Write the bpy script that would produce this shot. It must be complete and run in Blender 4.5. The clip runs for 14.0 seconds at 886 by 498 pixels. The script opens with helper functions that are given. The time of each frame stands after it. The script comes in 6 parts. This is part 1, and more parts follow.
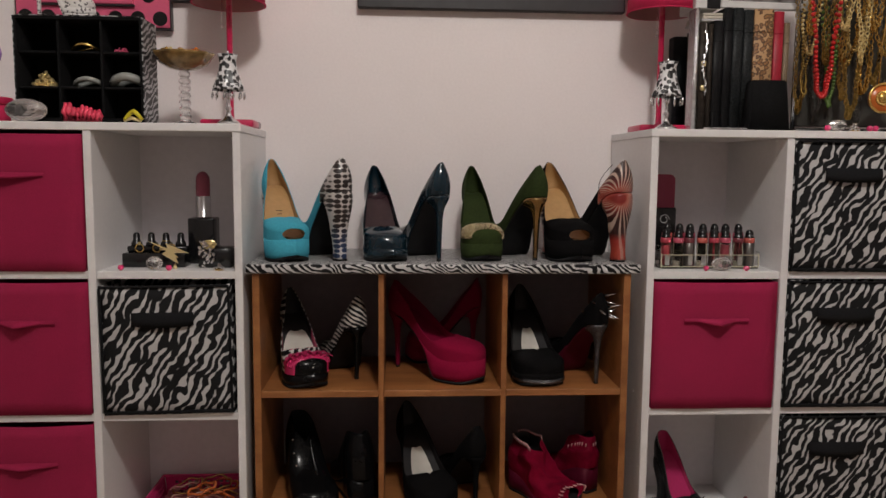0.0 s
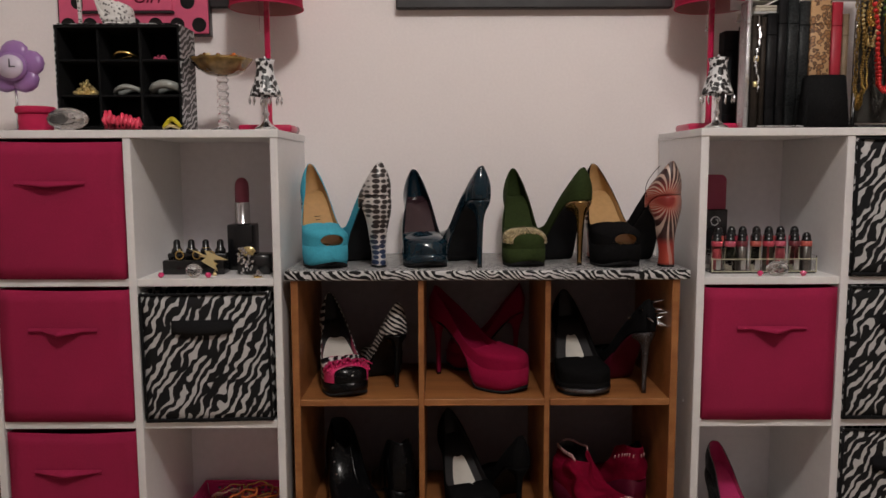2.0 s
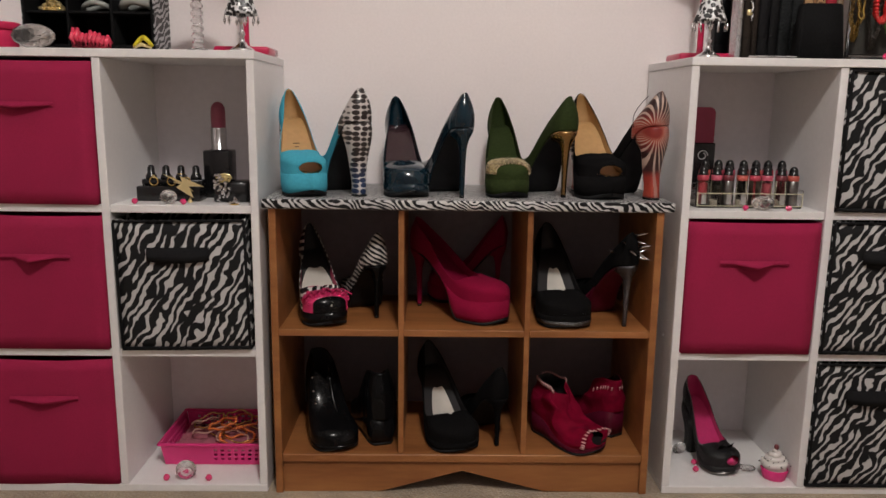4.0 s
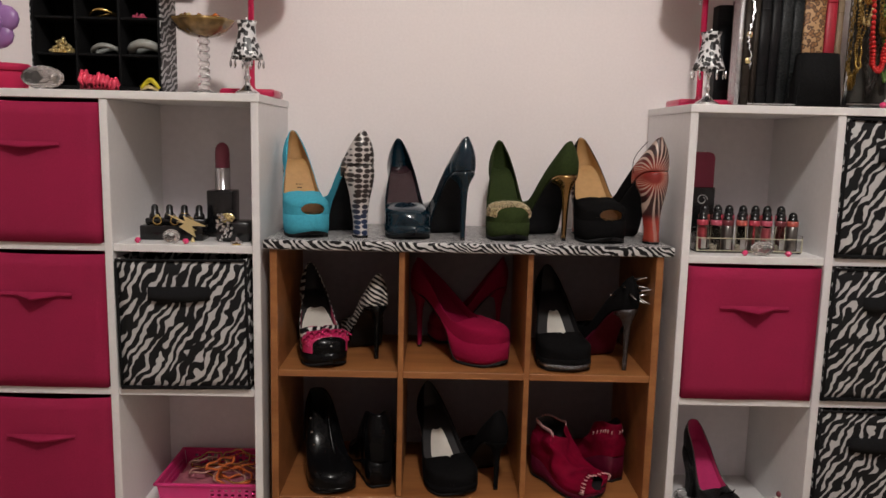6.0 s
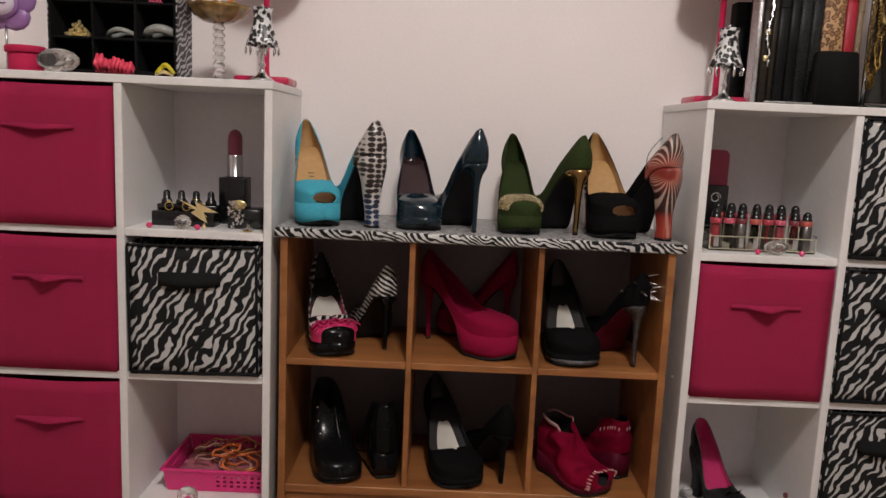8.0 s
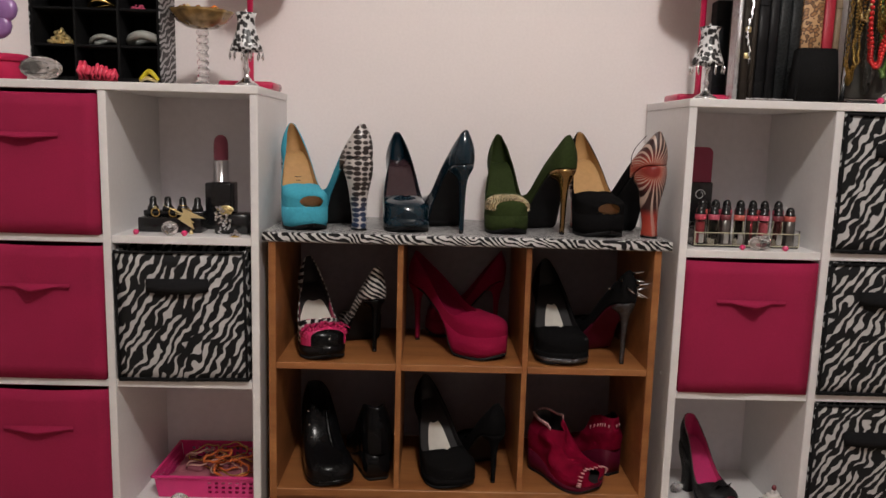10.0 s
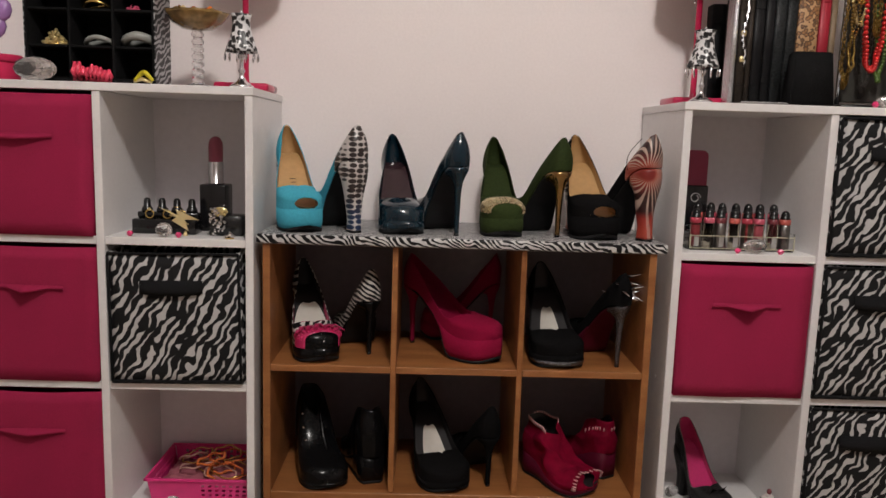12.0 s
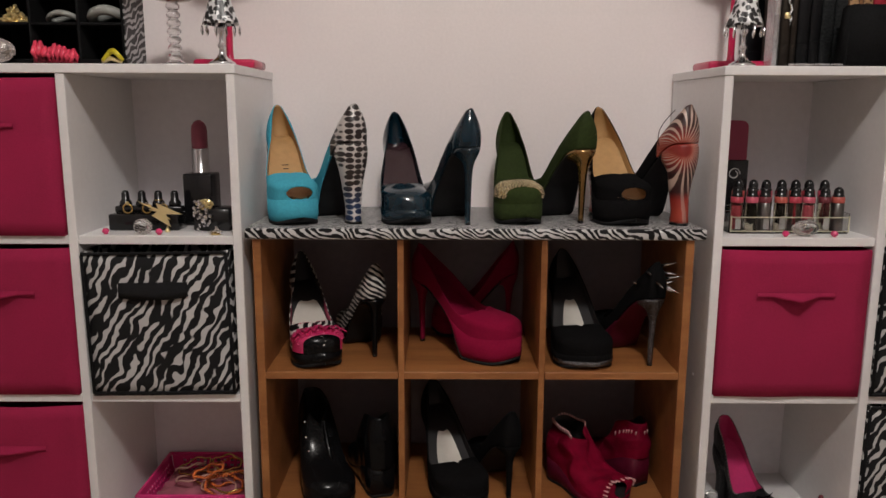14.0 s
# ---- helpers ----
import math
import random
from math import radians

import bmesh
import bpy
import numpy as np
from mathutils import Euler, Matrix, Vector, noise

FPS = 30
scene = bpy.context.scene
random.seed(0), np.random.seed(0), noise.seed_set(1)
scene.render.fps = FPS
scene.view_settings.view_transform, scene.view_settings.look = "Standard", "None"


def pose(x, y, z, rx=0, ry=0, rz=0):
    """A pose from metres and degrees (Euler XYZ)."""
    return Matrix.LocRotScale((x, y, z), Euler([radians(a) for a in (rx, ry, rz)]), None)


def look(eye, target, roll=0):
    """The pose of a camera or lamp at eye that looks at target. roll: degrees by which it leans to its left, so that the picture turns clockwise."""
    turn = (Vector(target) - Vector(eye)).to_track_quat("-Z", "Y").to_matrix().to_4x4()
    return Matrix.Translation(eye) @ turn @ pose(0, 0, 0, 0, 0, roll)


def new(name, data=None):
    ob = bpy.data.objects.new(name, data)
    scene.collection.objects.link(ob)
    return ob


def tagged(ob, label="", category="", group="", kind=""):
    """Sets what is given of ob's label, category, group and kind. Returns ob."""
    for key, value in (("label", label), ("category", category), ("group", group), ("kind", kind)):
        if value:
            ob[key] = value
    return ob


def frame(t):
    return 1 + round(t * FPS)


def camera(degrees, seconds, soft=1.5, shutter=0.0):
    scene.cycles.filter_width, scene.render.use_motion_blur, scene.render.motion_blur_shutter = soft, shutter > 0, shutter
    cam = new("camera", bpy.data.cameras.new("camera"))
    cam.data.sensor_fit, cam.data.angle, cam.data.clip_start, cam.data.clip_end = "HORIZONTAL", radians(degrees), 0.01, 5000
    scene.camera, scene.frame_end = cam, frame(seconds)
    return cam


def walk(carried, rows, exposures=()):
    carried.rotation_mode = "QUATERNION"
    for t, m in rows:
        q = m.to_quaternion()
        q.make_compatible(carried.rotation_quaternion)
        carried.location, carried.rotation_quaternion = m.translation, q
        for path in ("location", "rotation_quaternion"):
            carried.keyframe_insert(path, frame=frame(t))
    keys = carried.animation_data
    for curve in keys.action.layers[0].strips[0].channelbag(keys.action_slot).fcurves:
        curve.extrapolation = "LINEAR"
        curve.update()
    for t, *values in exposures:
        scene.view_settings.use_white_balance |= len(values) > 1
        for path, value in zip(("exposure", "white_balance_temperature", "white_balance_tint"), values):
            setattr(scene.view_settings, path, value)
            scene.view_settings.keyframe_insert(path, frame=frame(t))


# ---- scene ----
cam = camera(60.7, 14.0)
PATH = [
    (0, (-0.047, -1.862, 0.825), (0.073, 0.123, 0.614), 0.5),
    (0.5, (-0.038, -1.871, 0.835), (0.098, 0.114, 0.639), 0.2),
    (1, (-0.036, -1.872, 0.843), (0.091, 0.112, 0.629), -0.7),
    (1.5, (-0.044, -1.838, 0.842), (-0.01, 0.15, 0.624), 0.2),
    (2, (-0.036, -1.823, 0.837), (-0.035, 0.165, 0.62), -0.2),
    (2.5, (-0.022, -1.819, 0.822), (-0.003, 0.162, 0.546), -0.7),
    (3, (-0.03, -1.803, 0.812), (-0.036, 0.158, 0.414), -0.2),
    (3.2, (-0.029, -1.797, 0.811), (-0.013, 0.164, 0.419), 0.2),
    (5.3, (-0.018, -1.799, 0.828), (0.019, 0.173, 0.495), 1.0),
    (5.5, (-0.024, -1.799, 0.829), (0.0, 0.176, 0.514), 0.9),
    (6, (-0.018, -1.801, 0.835), (0.007, 0.178, 0.544), 1.3),
    (6.5, (-0.018, -1.8, 0.832), (0.005, 0.179, 0.541), 1.7),
    (7, (-0.019, -1.799, 0.829), (-0.002, 0.179, 0.53), 1.6),
    (7.5, (-0.024, -1.798, 0.829), (-0.011, 0.177, 0.512), 2.0),
    (7.7, (-0.024, -1.798, 0.824), (-0.02, 0.179, 0.523), 2.5),
    (9.8, (-0.028, -1.803, 0.847), (-0.001, 0.172, 0.538), 2.0),
    (10, (-0.024, -1.804, 0.827), (0.013, 0.174, 0.529), 1.6),
    (10.5, (-0.025, -1.801, 0.823), (0.011, 0.174, 0.51), 2.0),
    (11, (-0.021, -1.801, 0.818), (0.007, 0.173, 0.494), 1.9),
    (11.5, (-0.024, -1.802, 0.825), (0.009, 0.176, 0.528), 1.9),
    (12, (-0.021, -1.801, 0.824), (0.025, 0.178, 0.536), 1.8),
    (12.5, (-0.031, -1.8, 0.846), (-0.012, 0.188, 0.629), 1.9),
    (13, (-0.032, -1.763, 0.854), (-0.049, 0.229, 0.682), 0.7),
    (13.5, (-0.006, -1.7, 0.837), (-0.017, 0.27, 0.488), 1.1),
    (14, (-0.007, -1.637, 0.834), (-0.003, 0.33, 0.474), 0.2),
]
walk(cam, [(t, look(eye, target, roll)) for t, eye, target, roll in PATH],
     exposures=[(0, -0.34), (2, -0.34), (2.5, -0.27), (3, -0.12), (5.5, -0.04), (12, -0.04), (13, -0.10), (13.5, -0.22), (14, -0.18)])

# ---- world, light ----
world = bpy.data.worlds.new("room_world")
scene.world = world
world.use_nodes = True
world.node_tree.nodes["Background"].inputs[0].default_value = (0.9, 0.85, 0.8, 1)
world.node_tree.nodes["Background"].inputs[1].default_value = 0.004
LIGHT = (0.21, -1.98, 2.42)
bulb = bpy.data.lights.new("ceiling_bulb", "POINT")
bulb.energy, bulb.shadow_soft_size, bulb.color = 98.0, 0.11, (1.0, 0.945, 0.90)
bulb_ob = new("ceiling_bulb", bulb)
bulb_ob.location = LIGHT


# ---- materials ----
def socket(node, name, value):
    node.inputs[name].default_value = value


def base_material(name, rough=0.5, metal=0.0, spec=0.5, coat=0.0):
    m = bpy.data.materials.new(name)
    m.use_nodes = True
    b = m.node_tree.nodes["Principled BSDF"]
    socket(b, "Roughness", rough)
    socket(b, "Metallic", metal)
    socket(b, "Specular IOR Level", spec)
    socket(b, "Coat Weight", coat)
    socket(b, "Coat Roughness", 0.08)
    return m, m.node_tree.nodes, m.node_tree.links, b


def surface(name, color, rough=0.5, metal=0.0, vary=0.12, grain=60.0, stain=6.0, bump=0.15, depth=0.002, spec=0.5, coat=0.0, sheen=0.0,
            stretch=(1, 1, 1), rough_vary=0.15):
    """A plain stuff with grain and stains at two scales, and a fine relief."""
    m, n, l, b = base_material(name, rough, metal, spec, coat)
    tc = n.new("ShaderNodeTexCoord")
    mp = n.new("ShaderNodeMapping")
    mp.inputs["Scale"].default_value = stretch
    l.new(tc.outputs["Object"], mp.inputs["Vector"])
    fine, big = n.new("ShaderNodeTexNoise"), n.new("ShaderNodeTexNoise")
    socket(fine, "Scale", grain), socket(fine, "Detail", 4.0)
    socket(big, "Scale", stain), socket(big, "Detail", 3.0)
    for t in (fine, big):
        l.new(mp.outputs[0], t.inputs["Vector"])
    add = n.new("ShaderNodeMath")
    add.operation = "ADD"
    l.new(fine.outputs["Fac"], add.inputs[0]), l.new(big.outputs["Fac"], add.inputs[1])
    ramp = n.new("ShaderNodeMapRange")
    socket(ramp, "From Min", 0.7), socket(ramp, "From Max", 1.3), socket(ramp, "To Min", 1 - vary), socket(ramp, "To Max", 1 + vary)
    l.new(add.outputs[0], ramp.inputs["Value"])
    mul = n.new("ShaderNodeVectorMath")
    mul.operation = "SCALE"
    mul.inputs[0].default_value = color
    l.new(ramp.outputs[0], mul.inputs["Scale"])
    l.new(mul.outputs[0], b.inputs["Base Color"])
    rr = n.new("ShaderNodeMapRange")
    socket(rr, "From Min", 0.3), socket(rr, "From Max", 0.7)
    socket(rr, "To Min", max(0.02, rough * (1 - rough_vary))), socket(rr, "To Max", min(1, rough * (1 + rough_vary)))
    l.new(big.outputs["Fac"], rr.inputs["Value"]), l.new(rr.outputs[0], b.inputs["Roughness"])
    if bump:
        bp = n.new("ShaderNodeBump")
        socket(bp, "Strength", bump), socket(bp, "Distance", depth)
        l.new(fine.outputs["Fac"], bp.inputs["Height"]), l.new(bp.outputs[0], b.inputs["Normal"])
    if sheen:
        socket(b, "Sheen Weight", sheen)
    return m


def pattern(name, dark, light, period, angle=0.0, wobble=0.03, wobble_scale=9.0, cut=0.5, blot=0.7, rough=0.7, axis="XZ", metal_light=0.0):
    """Zebra-like cloth: bent, forking stripes of two colours."""
    m, n, l, b = base_material(name, rough, spec=0.2)
    tc = n.new("ShaderNodeTexCoord")
    off = n.new("ShaderNodeVectorMath")
    off.operation = "ADD"
    info = n.new("ShaderNodeObjectInfo")
    shift = n.new("ShaderNodeVectorMath")
    shift.operation = "SCALE"
    shift.inputs[0].default_value = (1.7, 0.9, 2.3)
    l.new(info.outputs["Random"], shift.inputs["Scale"])
    l.new(tc.outputs["Object"], off.inputs[0]), l.new(shift.outputs[0], off.inputs[1])
    n1 = n.new("ShaderNodeTexNoise")
    socket(n1, "Scale", wobble_scale), socket(n1, "Detail", 1.5)
    l.new(off.outputs[0], n1.inputs["Vector"])
    cen = n.new("ShaderNodeVectorMath")
    cen.operation = "SUBTRACT"
    cen.inputs[1].default_value = (0.5, 0.5, 0.5)
    l.new(n1.outputs["Color"], cen.inputs[0])
    sc = n.new("ShaderNodeVectorMath")
    sc.operation = "SCALE"
    socket(sc, "Scale", wobble * 4)
    l.new(cen.outputs[0], sc.inputs[0])
    add = n.new("ShaderNodeVectorMath")
    add.operation = "ADD"
    l.new(off.outputs[0], add.inputs[0]), l.new(sc.outputs[0], add.inputs[1])
    mp = n.new("ShaderNodeMapping")
    mp.inputs["Rotation"].default_value = {"XZ": (0, radians(angle), 0), "XY": (0, 0, radians(angle)), "YZ": (radians(angle), 0, radians(90)), "FOLD": (radians(40), 0, radians(angle))}[axis]
    l.new(add.outputs[0], mp.inputs["Vector"])
    wave = n.new("ShaderNodeTexWave")
    wave.wave_type, wave.bands_direction = "BANDS", "X"
    socket(wave, "Scale", 0.314 / period), socket(wave, "Distortion", 1.2), socket(wave, "Detail", 1.0), socket(wave, "Detail Scale", 0.6)
    l.new(mp.outputs[0], wave.inputs["Vector"])
    n2 = n.new("ShaderNodeTexNoise")
    socket(n2, "Scale", 0.75 / period), socket(n2, "Detail", 0.5)
    l.new(off.outputs[0], n2.inputs["Vector"])
    mix = n.new("ShaderNodeMath")
    mix.operation = "MULTIPLY_ADD"
    mix.inputs[1].default_value = blot * 2
    l.new(n2.outputs["Fac"], mix.inputs[0]), l.new(wave.outputs["Fac"], mix.inputs[2])
    ramp = n.new("ShaderNodeMapRange")
    socket(ramp, "From Min", cut + blot - 0.07), socket(ramp, "From Max", cut + blot + 0.07)
    l.new(mix.outputs[0], ramp.inputs["Value"])
    weave = n.new("ShaderNodeTexNoise")
    socket(weave, "Scale", 400.0)
    l.new(off.outputs[0], weave.inputs["Vector"])
    col = n.new("ShaderNodeMix")
    col.data_type = "RGBA"
    col.inputs[6].default_value, col.inputs[7].default_value = (*dark, 1), (*light, 1)
    l.new(ramp.outputs[0], col.inputs[0])
    l.new(col.outputs[2], b.inputs["Base Color"])
    if metal_light:
        mm = n.new("ShaderNodeMath")
        mm.operation = "MULTIPLY"
        mm.inputs[1].default_value = metal_light
        l.new(ramp.outputs[0], mm.inputs[0]), l.new(mm.outputs[0], b.inputs["Metallic"])
    bp = n.new("ShaderNodeBump")
    socket(bp, "Strength", 0.2), socket(bp, "Distance", 0.001)
    l.new(weave.outputs["Fac"], bp.inputs["Height"]), l.new(bp.outputs[0], b.inputs["Normal"])
    return m


def spots(name, ground, spot, scale, size=0.35, rough=0.5, ring=None):
    """Animal spots: dark cells on a light ground, with a ring colour if given."""
    m, n, l, b = base_material(name, rough)
    tc = n.new("ShaderNodeTexCoord")
    wob = n.new("ShaderNodeTexNoise")
    socket(wob, "Scale", scale * 1.5)
    l.new(tc.outputs["Object"], wob.inputs["Vector"])
    mixv = n.new("ShaderNodeVectorMath")
    mixv.operation = "MULTIPLY_ADD"
    mixv.inputs[1].default_value = (0.7 / scale,) * 3
    l.new(wob.outputs["Color"], mixv.inputs[0]), l.new(tc.outputs["Object"], mixv.inputs[2])
    vor = n.new("ShaderNodeTexVoronoi")
    socket(vor, "Scale", scale)
    l.new(mixv.outputs[0], vor.inputs["Vector"])
    ramp = n.new("ShaderNodeValToRGB")
    e = ramp.color_ramp
    e.elements[0].position, e.elements[0].color = size, (*spot, 1)
    e.elements[1].position, e.elements[1].color = size + 0.08, (*ground, 1)
    if ring:
        k = e.elements.new(size * 0.55)
        k.color = (*spot, 1)
        e.elements[0].position, e.elements[0].color = size * 0.4, (*ring, 1)
    l.new(vor.outputs["Distance"], ramp.inputs["Fac"])
    l.new(ramp.outputs["Color"], b.inputs["Base Color"])
    return m


def clear(name, tint=(1, 1, 1), rough=0.02, ior=1.5):
    m, n, l, b = base_material(name, rough)
    socket(b, "Base Color", (*tint, 1)), socket(b, "Transmission Weight", 1.0), socket(b, "IOR", ior)
    return m


def wood(name, a, c):
    """Orange pine veneer with a long grain along x."""
    m, n, l, b = base_material(name, 0.42)
    tc = n.new("ShaderNodeTexCoord")
    mp = n.new("ShaderNodeMapping")
    mp.inputs["Scale"].default_value = (2.2, 16, 16)
    l.new(tc.outputs["Object"], mp.inputs["Vector"])
    n1, n2 = n.new("ShaderNodeTexNoise"), n.new("ShaderNodeTexNoise")
    socket(n1, "Scale", 6.0), socket(n1, "Detail", 6.0), socket(n1, "Distortion", 0.6)
    socket(n2, "Scale", 1.2), socket(n2, "Detail", 2.0)
    l.new(mp.outputs[0], n1.inputs["Vector"]), l.new(mp.outputs[0], n2.inputs["Vector"])
    add = n.new("ShaderNodeMath")
    add.operation = "MULTIPLY_ADD"
    add.inputs[1].default_value = 0.6
    l.new(n1.outputs["Fac"], add.inputs[0]), l.new(n2.outputs["Fac"], add.inputs[2])
    ramp = n.new("ShaderNodeValToRGB")
    ramp.color_ramp.elements[0].position, ramp.color_ramp.elements[0].color = 0.55, (*a, 1)
    ramp.color_ramp.elements[1].position, ramp.color_ramp.elements[1].color = 1.05, (*c, 1)
    l.new(add.outputs[0], ramp.inputs["Fac"])
    l.new(ramp.outputs["Color"], b.inputs["Base Color"])
    bp = n.new("ShaderNodeBump")
    socket(bp, "Strength", 0.12), socket(bp, "Distance", 0.001)
    l.new(n1.outputs["Fac"], bp.inputs["Height"]), l.new(bp.outputs[0], b.inputs["Normal"])
    return m


def glowing(name, color, strength):
    m, n, l, b = base_material(name)
    socket(b, "Emission Color", (*color, 1)), socket(b, "Emission Strength", strength)
    return m


WALL = surface("wall_paint", (0.87, 0.81, 0.80), 0.7, vary=0.03, grain=160, stain=2.5, bump=0.25, depth=0.001)
# for the unseen walls: toned down so they throw back less light
FARWALL = surface("dimmed_wall_paint", (0.54, 0.48, 0.47), 0.75, vary=0.03, grain=160, stain=2.5, bump=0.25, depth=0.001)
CEIL = surface("ceiling_paint", (0.7, 0.69, 0.67), 0.9, vary=0.03, grain=120, bump=0.3)
CARPET = surface("beige_carpet", (0.35, 0.27, 0.185), 0.95, vary=0.35, grain=170, stain=9, bump=0.9, depth=0.006, sheen=0.3)
WHITE = surface("white_laminate", (0.80, 0.785, 0.785), 0.42, vary=0.03, grain=90, stain=7, bump=0.04)
BACKING = surface("white_backing", (0.85, 0.81, 0.84), 0.55, vary=0.04, grain=60, bump=0.05)
WOOD = wood("orange_pine", (0.225, 0.080, 0.024), (0.35, 0.143, 0.047))
# cubby back: the shade behind the shoes is put into this dark colour
SHADEBACK = surface("shaded_backing", (0.235, 0.210, 0.240), 0.7, vary=0.1)
PINKCLOTH = surface("magenta_cloth", (0.32, 0.0155, 0.064), 0.9, vary=0.12, grain=520, stain=8, bump=0.35, depth=0.001, spec=0.2)
ZEBRA = pattern("zebra_cloth", (0.010, 0.010, 0.011), (0.53, 0.52, 0.52), 0.0168, angle=-32, wobble=0.0100, wobble_scale=28, cut=0.70, blot=1.0)
ZEBRAFINE = pattern("zebra_paper", (0.010, 0.010, 0.011), (0.58, 0.57, 0.57), 0.0062, angle=70, wobble=0.0075, wobble_scale=24, cut=0.56, rough=0.35, axis="FOLD")
BLACKCLOTH = surface("black_cloth", (0.010, 0.010, 0.011), 0.9, vary=0.2, grain=300, bump=0.3, spec=0.15)
VELVET = surface("black_velvet", (0.010, 0.010, 0.0105), 1.0, vary=0.3, grain=300, bump=0.4, spec=0.05)
BLACKGLOSS = surface("black_plastic", (0.008, 0.008, 0.009), 0.22, vary=0.1, bump=0.02)
CHROME = surface("chrome", (0.75, 0.75, 0.77), 0.14, metal=1.0, vary=0.05, bump=0.0)
GOLD = surface("gold_metal", (0.72, 0.50, 0.17), 0.22, metal=1.0, vary=0.12, grain=40, bump=0.05)
PALEGOLD = surface("pale_gold", (0.85, 0.70, 0.36), 0.32, metal=0.7, vary=0.08, bump=0.03)
CRYSTAL = clear("crystal", (0.97, 0.96, 0.96), 0.015, 1.55)
socket(CRYSTAL.node_tree.nodes["Principled BSDF"], "Transmission Weight", 0.96)
ACRYLIC = clear("clear_acrylic", (0.98, 0.98, 0.97), 0.03, 1.45)
PINKPLASTIC = surface("hot_pink_plastic", (0.70, 0.03, 0.20), 0.35, vary=0.06, bump=0.03)
PINKGEM = surface("pink_gem", (0.75, 0.05, 0.18), 0.12, vary=0.1, bump=0.0, coat=0.6)
LAMPRED = surface("raspberry_enamel", (0.52, 0.008, 0.07), 0.3, vary=0.05, bump=0.02, coat=0.3)
SHADERED = surface("raspberry_shade", (0.50, 0.008, 0.07), 0.8, vary=0.08, grain=400, bump=0.2)
COW = spots("cow_print", (0.72, 0.72, 0.73), (0.012, 0.012, 0.013), 100, 0.50, 0.35)


# ---- mesh helpers ----
def part(name, bm, material, parent, label="", smooth=True, m=None, solid=0.0, inner=None):
    """Links a bmesh as one mesh object under a thing or a part."""
    me = bpy.data.meshes.new(name)
    bm.to_mesh(me)
    bm.free()
    for k in (material if isinstance(material, (list, tuple)) else [material]):
        me.materials.append(k)
    if inner:
        me.materials.append(inner)
    if smooth:
        for p in me.polygons:
            p.use_smooth = True
    ob = new(name, me)
    if parent:
        ob.parent = parent
    if m is not None:
        ob.matrix_basis = m
    if solid:
        s = ob.modifiers.new("thickness", "SOLIDIFY")
        s.thickness, s.offset = solid, -1
        if inner:
            s.material_offset = 1
    if label:
        tagged(ob, label)
    return ob


def thing(name, label, category, m=None, group=""):
    ob = new(name)
    ob.empty_display_size = 0.05
    tagged(ob, label, category, group)
    if m is not None:
        ob.matrix_basis = m
    return ob


def box(sx, sy, sz, c=(0, 0, 0), bevel=0.0015, seg=1, bm=None):
    bm = bm or bmesh.new()
    r = bmesh.ops.create_cube(bm, size=1.0, matrix=Matrix.Translation(c) @ Matrix.Diagonal((sx, sy, sz, 1)))
    if bevel:
        edges = list({e for v in r["verts"] for e in v.link_edges})
        bmesh.ops.bevel(bm, geom=edges, offset=bevel, segments=seg, affect="EDGES", profile=0.5)
    return bm


def skin(bm, rings, closed=True, cap=(False, False)):
    """Quads between rings of equal count; returns the rows of vertices."""
    rows = [[bm.verts.new(p) for p in r] for r in rings]
    for a, b in zip(rows, rows[1:]):
        n = len(a)
        for i in range(n if closed else n - 1):
            j = (i + 1) % n
            bm.faces.new((a[i], a[j], b[j], b[i]))
    if cap[0]:
        bm.faces.new(list(reversed(rows[0])))
    if cap[1]:
        bm.faces.new(rows[-1])
    return rows


def lathe(profile, seg=24, c=(0, 0, 0), bm=None, lobes=0, lobe=0.0):
    """A turned body from (radius, height) pairs."""
    bm = bm or bmesh.new()
    rings = []
    for r, z in profile:
        ring = []
        for i in range(seg):
            a = 2 * math.pi * i / seg
            k = r * (1 + lobe * math.cos(lobes * a)) if lobes else r
            ring.append((c[0] + k * math.cos(a), c[1] + k * math.sin(a), c[2] + z))
        rings.append(ring)
    skin(bm, rings, cap=(profile[0][0] > 1e-5, profile[-1][0] > 1e-5))
    bmesh.ops.remove_doubles(bm, verts=bm.verts, dist=1e-6)
    return bm


def tube(path, radius, seg=8, bm=None, closed=False):
    """A round rod along a path; radius may be a list."""
    bm = bm or bmesh.new()
    pts = [Vector(p) for p in path]
    rings = []
    n = len(pts)
    for i, p in enumerate(pts):
        a = pts[(i - 1) % n] if closed else pts[max(0, i - 1)]
        b = pts[(i + 1) % n] if closed else pts[min(n - 1, i + 1)]
        d = (b - a).normalized()
        side = d.cross(Vector((0, 0, 1)))
        if side.length < 0.05:
            side = d.cross(Vector((0, 1, 0)))
        side.normalize()
        up = side.cross(d)
        r = radius[i] if isinstance(radius, (list, tuple)) else radius
        rings.append([p + r * (math.cos(2 * math.pi * k / seg) * side + math.sin(2 * math.pi * k / seg) * up) for k in range(seg)])
    if closed:
        rings.append(rings[0])
    skin(bm, rings, cap=(not closed, not closed))
    if closed:
        bmesh.ops.remove_doubles(bm, verts=bm.verts, dist=1e-6)
    return bm


def ball(r, c=(0, 0, 0), bm=None, scale=(1, 1, 1), sub=2):
    bm = bm or bmesh.new()
    bmesh.ops.create_icosphere(bm, subdivisions=sub, radius=r, matrix=Matrix.Translation(c) @ Matrix.Diagonal((*scale, 1)))
    return bm


